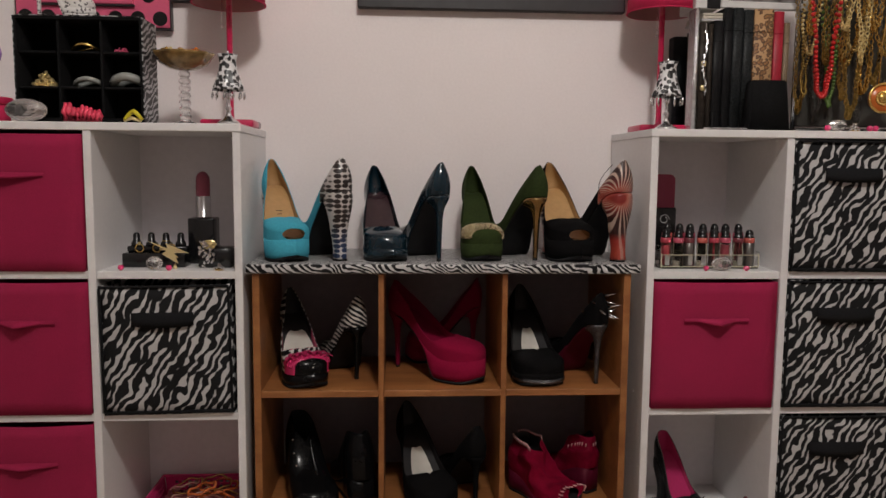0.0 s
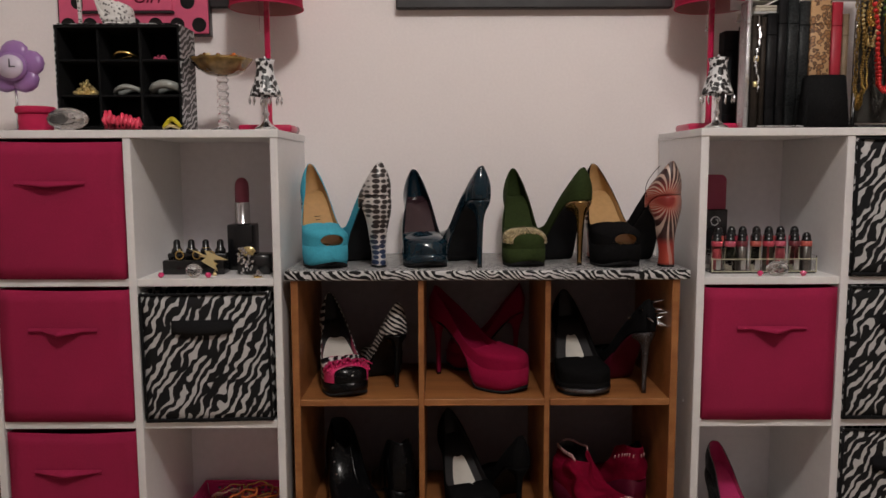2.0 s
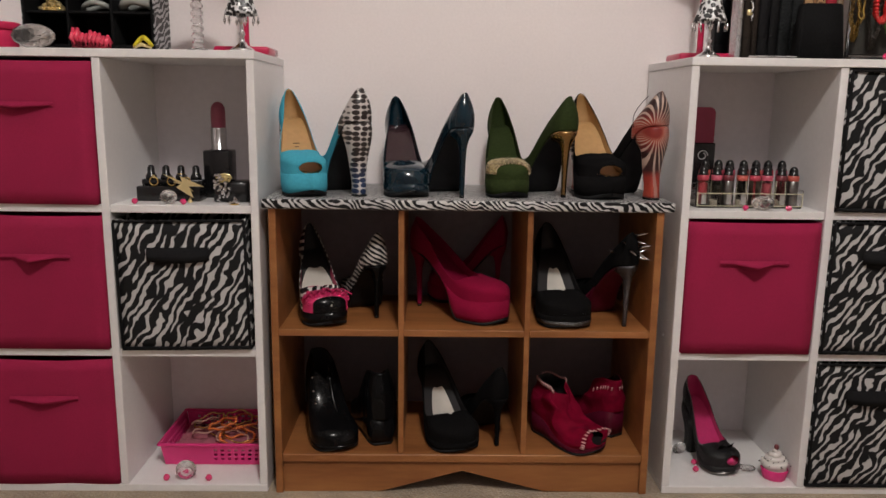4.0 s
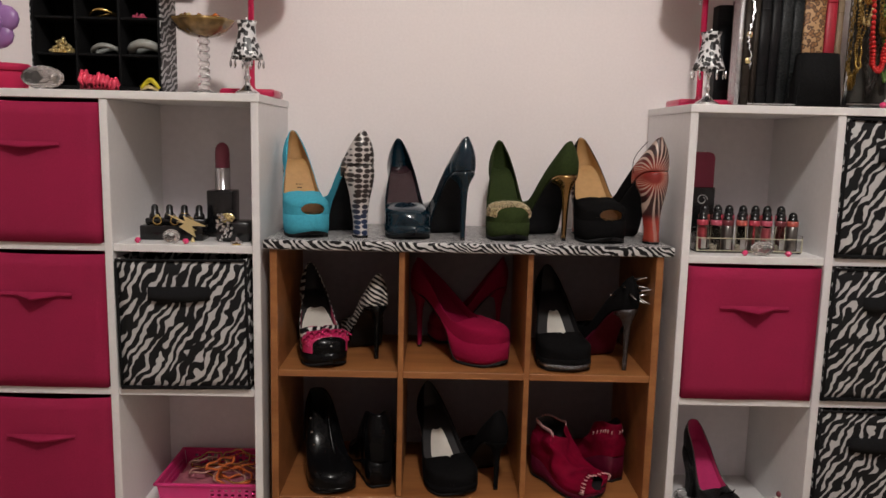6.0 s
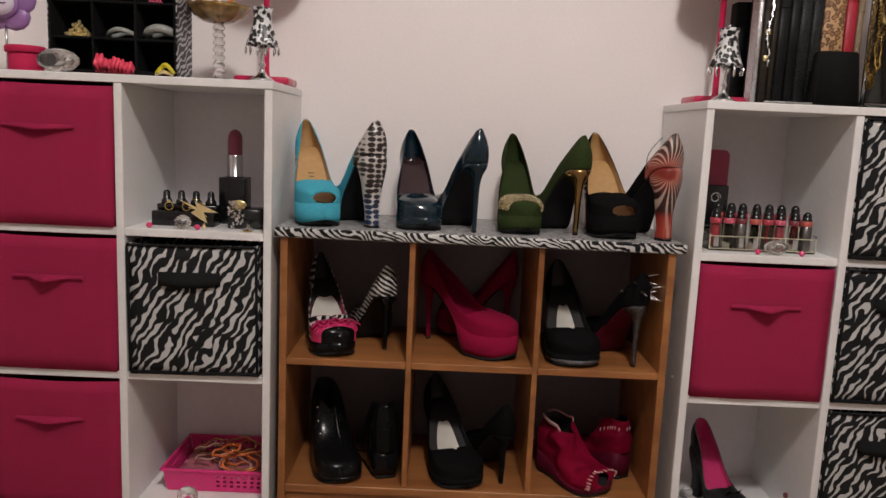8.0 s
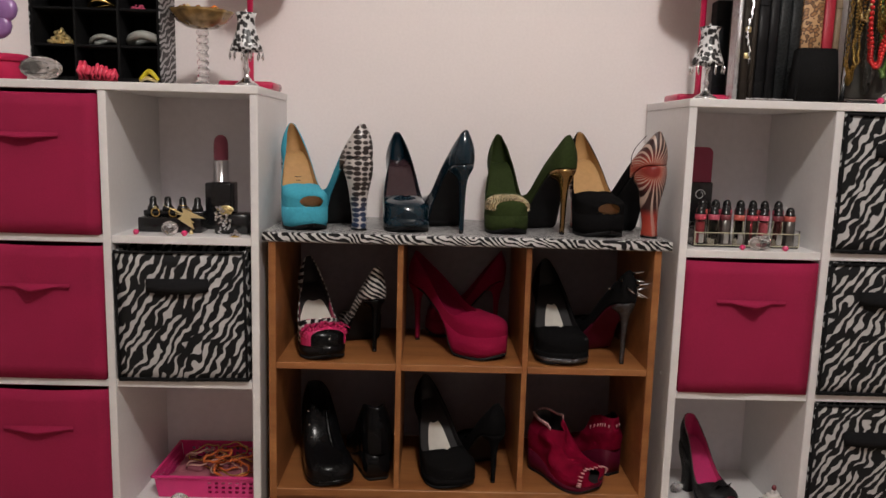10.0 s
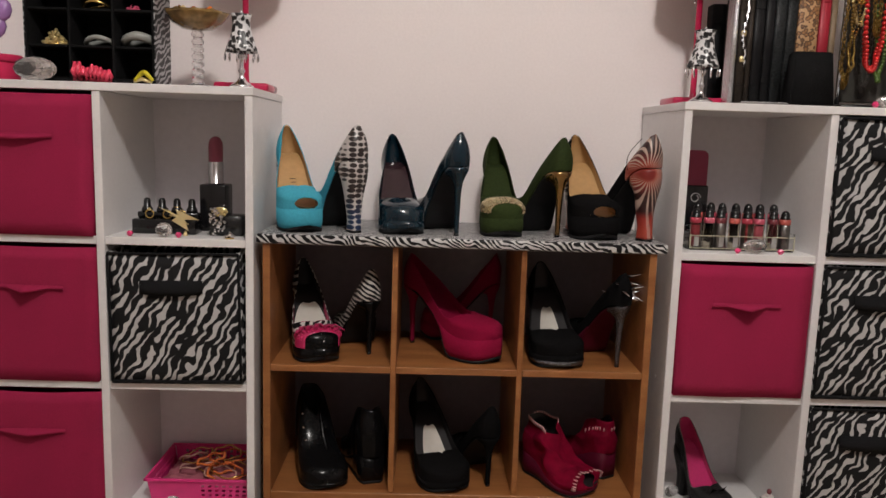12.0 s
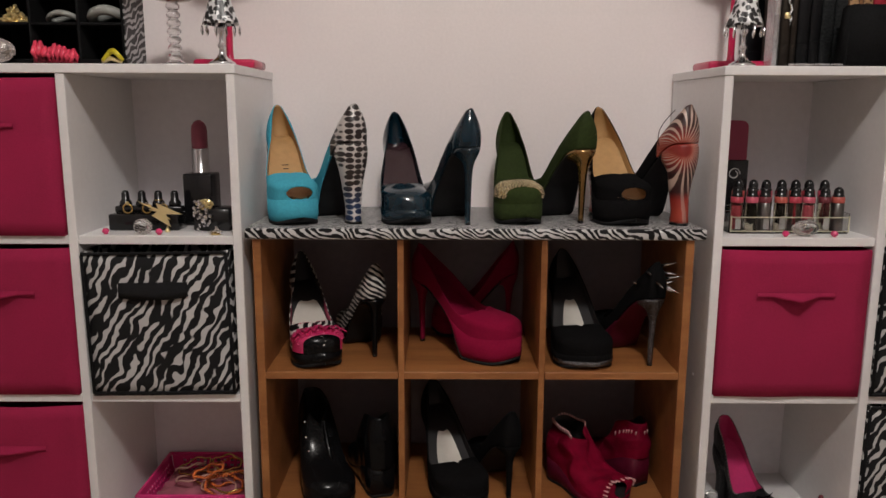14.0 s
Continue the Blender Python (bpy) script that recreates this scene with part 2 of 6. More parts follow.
def slab(outline, y0, y1, bm=None):
    """A flat plate with an outline in x and z, between two depths."""
    bm = bm or bmesh.new()
    a = [bm.verts.new((x, y0, z)) for x, z in outline]
    b = [bm.verts.new((x, y1, z)) for x, z in outline]
    n = len(a)
    bm.faces.new(a), bm.faces.new(list(reversed(b)))
    for i in range(n):
        bm.faces.new((a[i], b[i], b[(i + 1) % n], a[(i + 1) % n]))
    bmesh.ops.recalc_face_normals(bm, faces=bm.faces)
    return bm


def curve(pairs, u):
    """A smooth run through (u, value) pairs."""
    if u <= pairs[0][0]:
        return pairs[0][1]
    for (a, p), (b, q) in zip(pairs, pairs[1:]):
        if u <= b:
            k = (u - a) / (b - a)
            i = pairs.index((a, p))
            p0 = pairs[max(0, i - 1)]
            p3 = pairs[min(len(pairs) - 1, i + 2)]
            m0 = (q - p0[1]) / max(1e-6, b - p0[0]) * (b - a)
            m1 = (p3[1] - p) / max(1e-6, p3[0] - a) * (b - a)
            return (2 * k**3 - 3 * k**2 + 1) * p + (k**3 - 2 * k**2 + k) * m0 + (-2 * k**3 + 3 * k**2) * q + (k**3 - k**2) * m1
    return pairs[-1][1]


# ---- room ----
def structure(name, bm, material, label, category):
    ob = part(name, bm, material, None, smooth=False)
    return tagged(ob, label, category, kind="structure")


structure("floor", box(4.6, 5.0, 0.1, (0, -2.4, -0.05), 0), CARPET, "worn beige carpet floor with short pile", "floor")
structure("wall_north", box(4.6, 0.1, 2.7, (0, 0.05, 1.3), 0), WALL, "plain off-white painted wall behind the shelves", "wall")
# south, west and east walls are unseen; their tone limits the fill light
structure("wall_south", box(4.6, 0.1, 2.7, (0, -4.85, 1.3), 0), FARWALL, "added unseen wall, toned taupe to weaken bounced light", "wall")
structure("wall_west", box(0.1, 5.0, 2.7, (-2.35, -2.4, 1.3), 0), FARWALL, "added unseen side wall, toned taupe to weaken bounced light", "wall")
structure("wall_east", box(0.1, 5.0, 2.7, (2.35, -2.4, 1.3), 0), FARWALL, "added unseen side wall, toned taupe to weaken bounced light", "wall")
structure("ceiling", box(4.6, 5.0, 0.1, (0, -2.4, 2.65), 0), CEIL, "plain white ceiling", "ceiling")
fixture = thing("ceiling_light", "round white ceiling light with a lit glass bowl", "ceiling light", pose(LIGHT[0], LIGHT[1], 2.60))
part("base", lathe([(0.001, 0), (0.16, 0), (0.16, -0.03), (0.15, -0.035)], 32), WHITE, fixture)
part("bowl", lathe([(0.15, -0.035), (0.14, -0.055), (0.1, -0.075), (0.03, -0.085), (0.001, -0.086)], 32), glowing("lit_bowl", (1, 0.93, 0.86), 4.0), fixture, "lit white glass bowl")


# ---- cube organizers ----
FRONT, BACK, T = -0.307, -0.010, 0.016
ROWS_Z = (0.008, 0.306, 0.604, 0.903)


def organizer(posts, label):
    ob = thing("cube_organizer", label, "storage shelf", pose(0, 0, 0))
    x0, x1 = posts[0] - T / 2, posts[-1] + T / 2
    dep, mid = BACK - FRONT, (BACK + FRONT) / 2
    part("top_panel", box(x1 - x0 + 0.003, dep + 0.002, T, ((x0 + x1) / 2, mid - 0.001, ROWS_Z[3]), 0.0012), WHITE, ob, smooth=False)
    part("bottom_panel", box(x1 - x0, dep, T, ((x0 + x1) / 2, mid, ROWS_Z[0]), 0.0012), WHITE, ob, smooth=False)
    hz = ROWS_Z[3] - ROWS_Z[0] - T
    for i, x in enumerate(posts):
        nm = "side_panel" if i in (0, len(posts) - 1) else "divider"
        part(nm, box(T, dep - 0.001, hz, (x, mid, ROWS_Z[0] + T / 2 + hz / 2), 0.0012), WHITE, ob, smooth=False)
    for a, b in zip(posts, posts[1:]):
        for z in ROWS_Z[1:3]:
            part("shelf", box(b - a - T, dep - 0.006, T, ((a + b) / 2, mid + 0.002, z), 0.0012), WHITE, ob, smooth=False)
    part("back_panel", box(x1 - x0 - 0.004, 0.005, hz, ((x0 + x1) / 2, BACK - 0.006, ROWS_Z[0] + T / 2 + hz / 2), 0), BACKING, ob, smooth=False)
    return ob


LP = (-1.242, -0.953, -0.664, -0.371)
RP = (0.487, 0.778, 1.067, 1.356)
organizer(LP, "white laminate nine-cube organizer with magenta and zebra bins")
right_unit = organizer(RP, "white laminate cube organizer beside the wooden shoe cubby")
part("screw_cap", ball(0.0035, (RP[0] - T / 2, -0.245, 0.335), scale=(0.4, 1, 1)), WHITE, right_unit)


def cloth_front(w, h, d, seed):
    """A fabric bin: rounded box whose front sags a little."""
    bm = bmesh.new()
    bmesh.ops.create_cube(bm, size=1.0, matrix=Matrix.Translation((0, d / 2, h / 2)) @ Matrix.Diagonal((w, d, h, 1)))
    top = [f for f in bm.faces if f.normal.z > 0.9]
    bmesh.ops.delete(bm, geom=top, context="FACES")
    bmesh.ops.subdivide_edges(bm, edges=bm.edges[:], cuts=9, use_grid_fill=True)
    rnd = Vector((seed * 3.1, seed * 1.7, 0))
    for v in bm.verts:
        kx = max(0.0, 1 - (2 * v.co.x / w) ** 2)
        kz = max(0.0, 1 - (2 * v.co.z / h - 1) ** 2)
        if v.co.y < 0.004:
            v.co.y += 0.004 * noise.noise(Vector((v.co.x * 9, 0, v.co.z * 9)) + rnd) - 0.004 * kx * kz
        v.co.x += 0.002 * noise.noise(Vector((v.co.z * 14, v.co.y * 5, 3)) + rnd) * (1 if abs(v.co.x) > w * 0.45 else 0)
        if v.co.z > h * 0.97:
            v.co.z -= 0.004 * kx * (1 + noise.noise(rnd)) * 0.5
    return bm


def bin_handle(w, drop, out, peak, tall=0.005):
    """A cloth pull: sewn on at both ends, standing off in the middle."""
    bm = bmesh.new()
    n = 24
    rows = [[], [], [], []]
    for i in range(n + 1):
        k = 2 * i / n - 1
        s = max(0.0, 1 - abs(k) / peak) if peak < 1 else 1 - k * k
        s = s ** (0.9 if peak < 1 else 0.7)
        x = k * w / 2
        rows[0].append((x, -0.002, tall))
        rows[1].append((x, -0.0045 - out * s, tall * 0.2 - drop * 0.15 * s))
        rows[2].append((x, -0.0045 - out * 0.9 * s, -tall * 0.6 - drop * 0.25 * s))
        rows[3].append((x, -0.001, -tall * 0.6 - drop * 0.1 * s))
    skin(bm, rows, closed=False)
    return bm


def cloth_bin(x, z, kind, tilt=0.0, handle=0, h=0.276, w=0.264, back=0.0, seed=1):
    zebra = kind == "zebra"
    label = "zebra-striped fabric storage bin with black pull" if zebra else "magenta fabric storage bin with sewn cloth pull"
    ob = thing("fabric_bin", label, "storage bin", pose(x, FRONT - 0.001 + back, z, 0, tilt, 0), "zebra bins" if zebra else "magenta bins")
    part("body", cloth_front(w, h, 0.265, seed), ZEBRA if zebra else PINKCLOTH, ob, solid=0.003)
    if zebra:
        rim = bmesh.new()
        box(w - 0.002, 0.006, 0.007, (0, -0.0015, 0.005), 0.001, bm=rim)
        part("bottom_piping", rim, BLACKCLOTH, ob, "black bound edge")
        rim = bmesh.new()
        box(w - 0.002, 0.006, 0.005, (0, -0.0012, h - 0.003), 0.001, bm=rim)
        part("top_piping", rim, BLACKCLOTH, ob, "black bound edge")
        for s in (-1, 1):
            part("side_piping", box(0.005, 0.006, h - 0.01, (s * (w / 2 - 0.002), -0.001, h / 2), 0.001), BLACKCLOTH, ob, "black bound edge")
        part("handle", bin_handle(0.125, 0.020, 0.009, 1.0, 0.016), BLACKCLOTH, ob, "black cloth pull", m=pose(-0.004, -0.003, h * 0.735))
    else:
        part("handle", bin_handle(0.14, 0.02, 0.026 if handle == 0 else 0.015, 0.55 if handle == 0 else 0.85), PINKCLOTH, ob, m=pose(0.0 if handle == 0 else -0.008, -0.003, h * 0.70))
    return ob


def mid(posts, i):
    return (posts[i] + posts[i + 1]) / 2


cloth_bin(mid(LP, 1) - 0.002, 0.6125, "pink", 0.4, 1, seed=1)
cloth_bin(mid(LP, 1), 0.3145, "pink", 0.3, 0, seed=2)
cloth_bin(mid(LP, 1) + 0.003, 0.0165, "pink", -0.2, 1, seed=3)
cloth_bin(mid(LP, 2), 0.3145, "zebra", -0.9, h=0.270, w=0.262, seed=4)
cloth_bin(mid(RP, 0) - 0.001, 0.3145, "pink", 0.1, 0, w=0.266, seed=5)
for k, z in enumerate((0.6125, 0.3145, 0.0165)):
    cloth_bin(mid(RP, 1) - 0.006, z, "zebra", 0.3, h=0.279, w=0.256, seed=6 + k)

# ---- wooden shoe cubby ----
CX = (-0.3365, -0.0805, 0.1780, 0.4365)
cubby = thing("shoe_cubby", "orange pine shoe cubby with six open compartments", "shoe shelf", pose(0, 0, 0))
CF, CB = -0.312, -0.015
for i, x in enumerate(CX):
    if i in (0, 3):
        part("side_panel", box(0.015, CB - CF, 0.6095, (x, (CF + CB) / 2, 0.6095 / 2), 0.0012), WOOD, cubby, smooth=False)
    else:
        part("divider", box(0.0115, CB - CF - 0.006, 0.518, (x, (CF + CB) / 2 + 0.002, 0.089 + 0.259), 0.001), WOOD, cubby, smooth=False)
for a, b, wa, wb in ((CX[0], CX[1], 0.0075, 0.00575), (CX[1], CX[2], 0.00575, 0.00575), (CX[2], CX[3], 0.00575, 0.0075)):
    x0, x1 = a + wa, b - wb
    part("shelf", box(x1 - x0, CB - CF - 0.003, 0.014, ((x0 + x1) / 2, (CF + CB) / 2, 0.354), 0.001), WOOD, cubby, smooth=False)
part("bottom_shelf", box(CX[3] - CX[0] - 0.0155, CB - CF - 0.002, 0.017, ((CX[0] + CX[3]) / 2, (CF + CB) / 2, 0.0795), 0.001), WOOD, cubby, smooth=False)
xl, xr = CX[0] + 0.008, CX[3] - 0.008
kick = slab([(xl, 0), (-0.120, 0.002), (0.050, 0.049), (0.228, 0.002), (xr, 0), (xr, 0.0705), (xl, 0.0705)], CF + 0.008, CF + 0.020)
part("kick_board", kick, WOOD, cubby, "pine kick board with a peaked cut-out", smooth=False)
# added sheet, coloured dark for the shaded back of the compartments
part("back_panel", box(CX[3] - CX[0] - 0.016, 0.004, 0.52, ((CX[0] + CX[3]) / 2, CB - 0.003, 0.349), 0), SHADEBACK, cubby, "dark back sheet coloured for the shade inside", smooth=False)
board = bmesh.new()
box(0.818, 0.312, 0.020, (0.0535, -0.165, 0.6190), 0.004, 2, bm=board)
tagged(part("covered_board", board, ZEBRAFINE, None), "board wrapped in glossy zebra paper on the cubby", "shelf board")
TOP = 0.6293

# ---- shoes ----
WIDTH = [(0.0, 0.0), (0.012, 0.011), (0.04, 0.0185), (0.12, 0.0245), (0.22, 0.026), (0.38, 0.0310), (0.52, 0.0370), (0.66, 0.041), (0.76, 0.043),
         (0.85, 0.0405), (0.91, 0.0345), (0.955, 0.0255), (0.985, 0.0150), (0.996, 0.0075), (1.0, 0.0)]
BED = [(0.0, 1.0), (0.10, 0.97), (0.22, 0.84), (0.36, 0.56), (0.50, 0.26), (0.62, 0.07), (0.72, 0.0), (0.9, 0.0), (1.0, 0.02)]
PUMP_FULL = [(0.0, 0.091), (0.03, 0.086), (0.08, 0.074), (0.15, 0.062), (0.25, 0.054), (0.42, 0.050), (0.58, 0.049), (0.70, 0.045), (0.82, 0.041), (0.91, 0.035), (0.965, 0.026), (1.0, 0.012)]
PUMP_OPEN = [(0.0, 2.02), (0.20, 1.95), (0.42, 1.70), (0.56, 1.62), (0.63, 1.95), (0.67, 2.50), (0.69, 2.95), (0.71, 3.1416), (1.0, 3.1416)]
BOOT_FULL = [(0.0, 0.150), (0.15, 0.155), (0.30, 0.150), (0.42, 0.125), (0.55, 0.085), (0.70, 0.060), (0.80, 0.052), (0.90, 0.042), (0.96, 0.030), (1.0, 0.012)]
BOOT_OPEN = [(0.0, 2.10), (0.25, 2.15), (0.36, 2.45), (0.43, 2.9), (0.47, 3.1416), (1.0, 3.1416)]


class Last:
    """The measures of one shoe: length, heel and platform height, width."""

    def __init__(self, length, heel, plat, wide=1.0, full=PUMP_FULL, gape=PUMP_OPEN, crumple=0.0, seed=0.0, tall=1.0, pinch=None):
        self.pinch = pinch if pinch is not None else 1.35 if full is PUMP_FULL else 0.88
        self.length, self.heel, self.plat, self.wide, self.full, self.gape = length, heel, plat, wide, full, gape
        self.crumple, self.seed, self.tall = crumple, seed, tall

    def bed(self, u):
        return self.plat + (self.heel - self.plat) * curve(BED, u)

    def half(self, u):
        return self.wide * max(0.00005, curve(WIDTH, u))

    def skew(self, u):
        return 0.006 * math.sin(math.pi * min(1, max(0, (u - 0.3) / 0.7)))

    def point(self, u, a, grow=0.0):
        """On the upper: u along the shoe, a round it from the bottom."""
        w, h = self.half(u) + grow * min(1.0, self.half(u) / 0.01), curve(self.full, u) * self.tall
        s, c = math.sin(a), (1 - math.cos(a)) / 2
        low = abs(a) < math.pi / 2
        x = w * math.copysign(min(1.0, abs(a) / 0.10) if low else abs(s) ** 0.85, s)
        z = h * c ** 0.9
        heelward = max(0.0, 1 - u / 0.4)
        x *= 1 + heelward * (0.62 * c * (1 - c) - self.pinch * c * c)
        y = u * self.length + 0.14 * z * max(0.0, 1 - u / 0.5) - 0.006 * max(0.0, 1 - u / 0.08) * math.sin(math.pi * min(1.0, c * 1.5))
        p = Vector((x + self.skew(u), y, self.bed(u) + z))
        if self.crumple:
            q = Vector((p.x * 30, p.y * 26, p.z * 34)) + Vector((self.seed, 0, 0))
            p += self.crumple * noise.noise_vector(q) * min(1.0, c * 2)
        return p


def upper_mesh(last, lo=0.0, hi=1.0, peep=None, n=44, k=40, grow=0.0):
    bm = bmesh.new()
    if peep:
        n, k = 90, 80
    rows = []
    for i in range(n + 1):
        t = i / n
        u = lo + (hi - lo) * (t if lo > 0 or hi < 1 else (t * t * (3 - 2 * t) * 0.55 + t * 0.45))
        g = min(math.pi, curve(last.gape, u))
        rows.append([bm.verts.new(last.point(u, (2 * j / k - 1) * g, grow)) for j in range(k + 1)])
    for a, b in zip(rows, rows[1:]):
        for j in range(k):
            c = (a[j].co + a[j + 1].co + b[j].co + b[j + 1].co) / 4
            if peep:
                dx, dz = (c.x - last.skew(0.95)) / peep[0], (c.z - last.plat - peep[2]) / peep[1]
                if c.y > last.length * peep[3] and dx * dx + dz * dz < 1:
                    continue
            bm.faces.new((a[j], b[j], b[j + 1], a[j + 1]))
    if peep:
        loose = [v for v in bm.verts if not v.link_faces]
        bmesh.ops.delete(bm, geom=loose, context="VERTS")
        for v in bm.verts:
            dx, dz = (v.co.x - last.skew(0.95)) / peep[0], (v.co.z - last.plat - peep[2]) / peep[1]
            q = math.hypot(dx, dz)
            if v.is_boundary and v.co.y > last.length * peep[3] - 0.004 and 0.6 < q < 1.5:
                v.co.x, v.co.z = last.skew(0.95) + dx / q * peep[0], last.plat + peep[2] + dz / q * peep[1]
    bmesh.ops.remove_doubles(bm, verts=bm.verts, dist=0.0002)
    bmesh.ops.recalc_face_normals(bm, faces=bm.faces)
    out = 0.0
    for f in bm.faces:
        c = f.calc_center_median()
        u = c.y / last.length
        out += f.normal.dot(c - Vector((last.skew(u), c.y, last.bed(min(1, max(0, u))) + 0.018))) * f.calc_area()
    if out < 0:
        bmesh.ops.reverse_faces(bm, faces=bm.faces[:])
    return bm


def insole_mesh(last, lo=0.02, run=0.96, broad=0.93, lift=0.0, taper=False):
    bm = bmesh.new()
    rows = []
    for i in range(25):
        u = lo + run * i / 24
        w = last.half(u) * broad * ((0.45 + 0.55 * math.sin(math.pi * i / 24) ** 0.5) if taper else 1)
        rows.append([(x * w + last.skew(u), u * last.length + 0.002, last.bed(u) + 0.004 + lift + 0.003 * x * x) for x in (-1, -0.5, 0, 0.5, 1)])
    skin(bm, rows, closed=False)
    return bm


def sole_rings(last, low, high, grow, lo, hi, n=26):
    rings = []
    for i in range(n + 1):
        u = lo + (hi - lo) * i / n
        w = last.half(u) + grow
        z1, z0 = high(u), low(u)
        s = last.skew(u)
        y = u * last.length + (0.003 if u > 0.99 else 0)
        rings.append([(s - w * 0.94, y, z0), (s + w * 0.94, y, z0), (s + w, y, z0 + (z1 - z0) * 0.25), (s + w, y, z1), (s - w, y, z1), (s - w, y, z0 + (z1 - z0) * 0.25)])
    bm = bmesh.new()
    skin(bm, rings, cap=(True, True))
    bmesh.ops.recalc_face_normals(bm, faces=bm.faces)
    return bm


def heel_mesh(last, style):
    """A heel that grows out of the seat's outline and narrows to its tip."""
    seat = {"stiletto": 0.050, "wrap": 0.060, "block": 0.060}[style] / last.length
    sx = {"stiletto": [(0, 0.99), (0.05, 0.90), (0.12, 0.62), (0.20, 0.40), (0.34, 0.27), (0.7, 0.21), (1, 0.19)],
          "wrap": [(0, 1.0), (0.08, 1.05), (0.22, 0.95), (0.45, 0.72), (0.7, 0.55), (0.88, 0.49), (1, 0.53)],
          "block": [(0, 1.0), (0.3, 0.95), (1, 0.88)]}[style]
    sy = {"stiletto": [(0, 1.0), (0.06, 0.86), (0.14, 0.58), (0.24, 0.38), (0.42, 0.25), (0.7, 0.19), (1, 0.17)],
          "wrap": [(0, 1.0), (0.12, 0.92), (0.3, 0.72), (0.55, 0.56), (0.8, 0.48), (1, 0.54)],
          "block": [(0, 1.0), (0.5, 0.85), (1, 0.78)]}[style]
    back = {"stiletto": [(0, 0.0), (0.08, 0.001), (0.25, 0.009), (0.6, 0.014), (1, 0.016)],
            "wrap": [(0, 0.0), (0.1, -0.002), (0.25, -0.001), (0.6, 0.009), (1, 0.006)],
            "block": [(0, 0.0), (1, 0.003)]}[style]
    seg, n = 28, 24

    def ring(k, z=None):
        out = []
        for j in range(seg):
            t = 2 * math.pi * (j + 0.5) / seg
            u = seat * (0.5 - 0.5 * math.cos(t))
            w = last.half(u) * (1 if u < seat * 0.8 else 1 - 0.35 * (u / seat - 0.8) / 0.2)
            x = math.copysign(w, math.sin(t)) * curve(sx, k)
            y = curve(back, k) + u * last.length * curve(sy, k)
            roof = last.bed(max(0.0, min(1, y / last.length))) - 0.0015
            out.append((x, y, roof * (1 - k) + 0.004 * k if z is None else z))
        return out

    bm = bmesh.new()
    skin(bm, [ring(i / n) for i in range(n + 1)], cap=(True, True))
    bmesh.ops.recalc_face_normals(bm, faces=bm.faces)
    tip = bmesh.new()
    skin(tip, [ring(1.0, 0.0), ring(1.0, 0.0045)], cap=(True, True))
    bmesh.ops.recalc_face_normals(tip, faces=tip.faces)
    return bm, tip


def shoe(label, toe, heel_at, z0, heel, plat, mats, style="stiletto", peep=None, wrap=None, group="", category="high heel", kind="pump", wide=1.0,
         crumple=0.0, seed=0.0, tall=1.0, name="high_heel_shoe", wedge=False, patch=0.46, pinch=None):
    """One shoe from its heel's back to its toe's tip, on a shelf at z0. mats: upper, lining, platform, sole, heel."""
    up, lining, platm, solem, heelm = mats
    d = Vector((toe[0] - heel_at[0], toe[1] - heel_at[1]))
    last = Last(d.length, heel, plat, wide, PUMP_FULL if kind == "pump" else BOOT_FULL, PUMP_OPEN if kind == "pump" else BOOT_OPEN, crumple, seed, tall, pinch)
    ob = thing(name, label, category, pose(heel_at[0], heel_at[1], z0, 0, 0, math.degrees(math.atan2(-d.x, d.y))), group)
    lo = 0.27 if wrap else 0.0
    part("upper", upper_mesh(last, lo, 1.0, peep), up, ob, solid=0.0016, inner=DARKLINING_SHADE if lining is SILVERSOLE else up if lining is PURPLESOLE else lining)
    if wrap:
        part("heel_counter", upper_mesh(last, 0.0, 0.27, None, n=16, grow=0.0006), wrap, ob, "printed heel counter", solid=0.0018, inner=lining)
    # silver insoles: shade painted as a dark insole, the lit part as a pale patch
    shiny = lining is SILVERSOLE
    part("insole", insole_mesh(last), DARKLINING_SHADE if shiny else lining, ob)
    if shiny:
        part("sock_liner", insole_mesh(last, 0.31, 0.40, patch, 0.0012, True), SILVERSOLE, ob, "pale patch painted as lit sheen on the insole")

    def under(u):
        k = min(1.0, max(0.0, (u - 0.46) / 0.17))
        k = 1.0 if wedge else k * k * (3 - 2 * k)
        return (last.bed(u) - 0.006) * (1 - k) + (0.0 if u < 0.85 else 0.010 * ((u - 0.85) / 0.15) ** 2) * k

    def split(u):
        return under(u) + min(0.006, max(0.003, 0.3 * (last.bed(u) - under(u))))

    part("outsole", sole_rings(last, under, split, -0.001, 0.03, 1.0), solem, ob)
    if up is BLUE and style == "wrap" and wrap is BLUE:
        for k, wd in ((0, 0.014), (1, 0.010)):
            part("insole_print", box(wd, 0.0014, 0.0006, (last.skew(0.4), 0, 0), 0), DARKLINING_SHADE, ob, "dark printed bars",
                 m=Matrix.Translation((0, (0.40 + 0.03 * k) * last.length, last.bed(0.40 + 0.03 * k) + 0.0070)) @ Matrix.Rotation(-0.75, 4, "X"))
    if plat > 0.012:
        part("platform", sole_rings(last, lambda u: split(u) + 0.0003, lambda u: max(split(u) + 0.001, last.bed(u) + 0.0012), 0.0003, 0.03 if wedge else 0.44, 1.0), platm, ob)
    else:
        part("welt", sole_rings(last, lambda u: split(u) + 0.0003, lambda u: max(split(u) + 0.001, last.bed(u) + 0.002), 0.0008, 0.03, 1.0), platm, ob)
    if not wedge:
        h, tip = heel_mesh(last, style)
        part("heel", h, heelm, ob)
        part("heel_tip", tip, BLACKGLOSS, ob)
    return ob, last


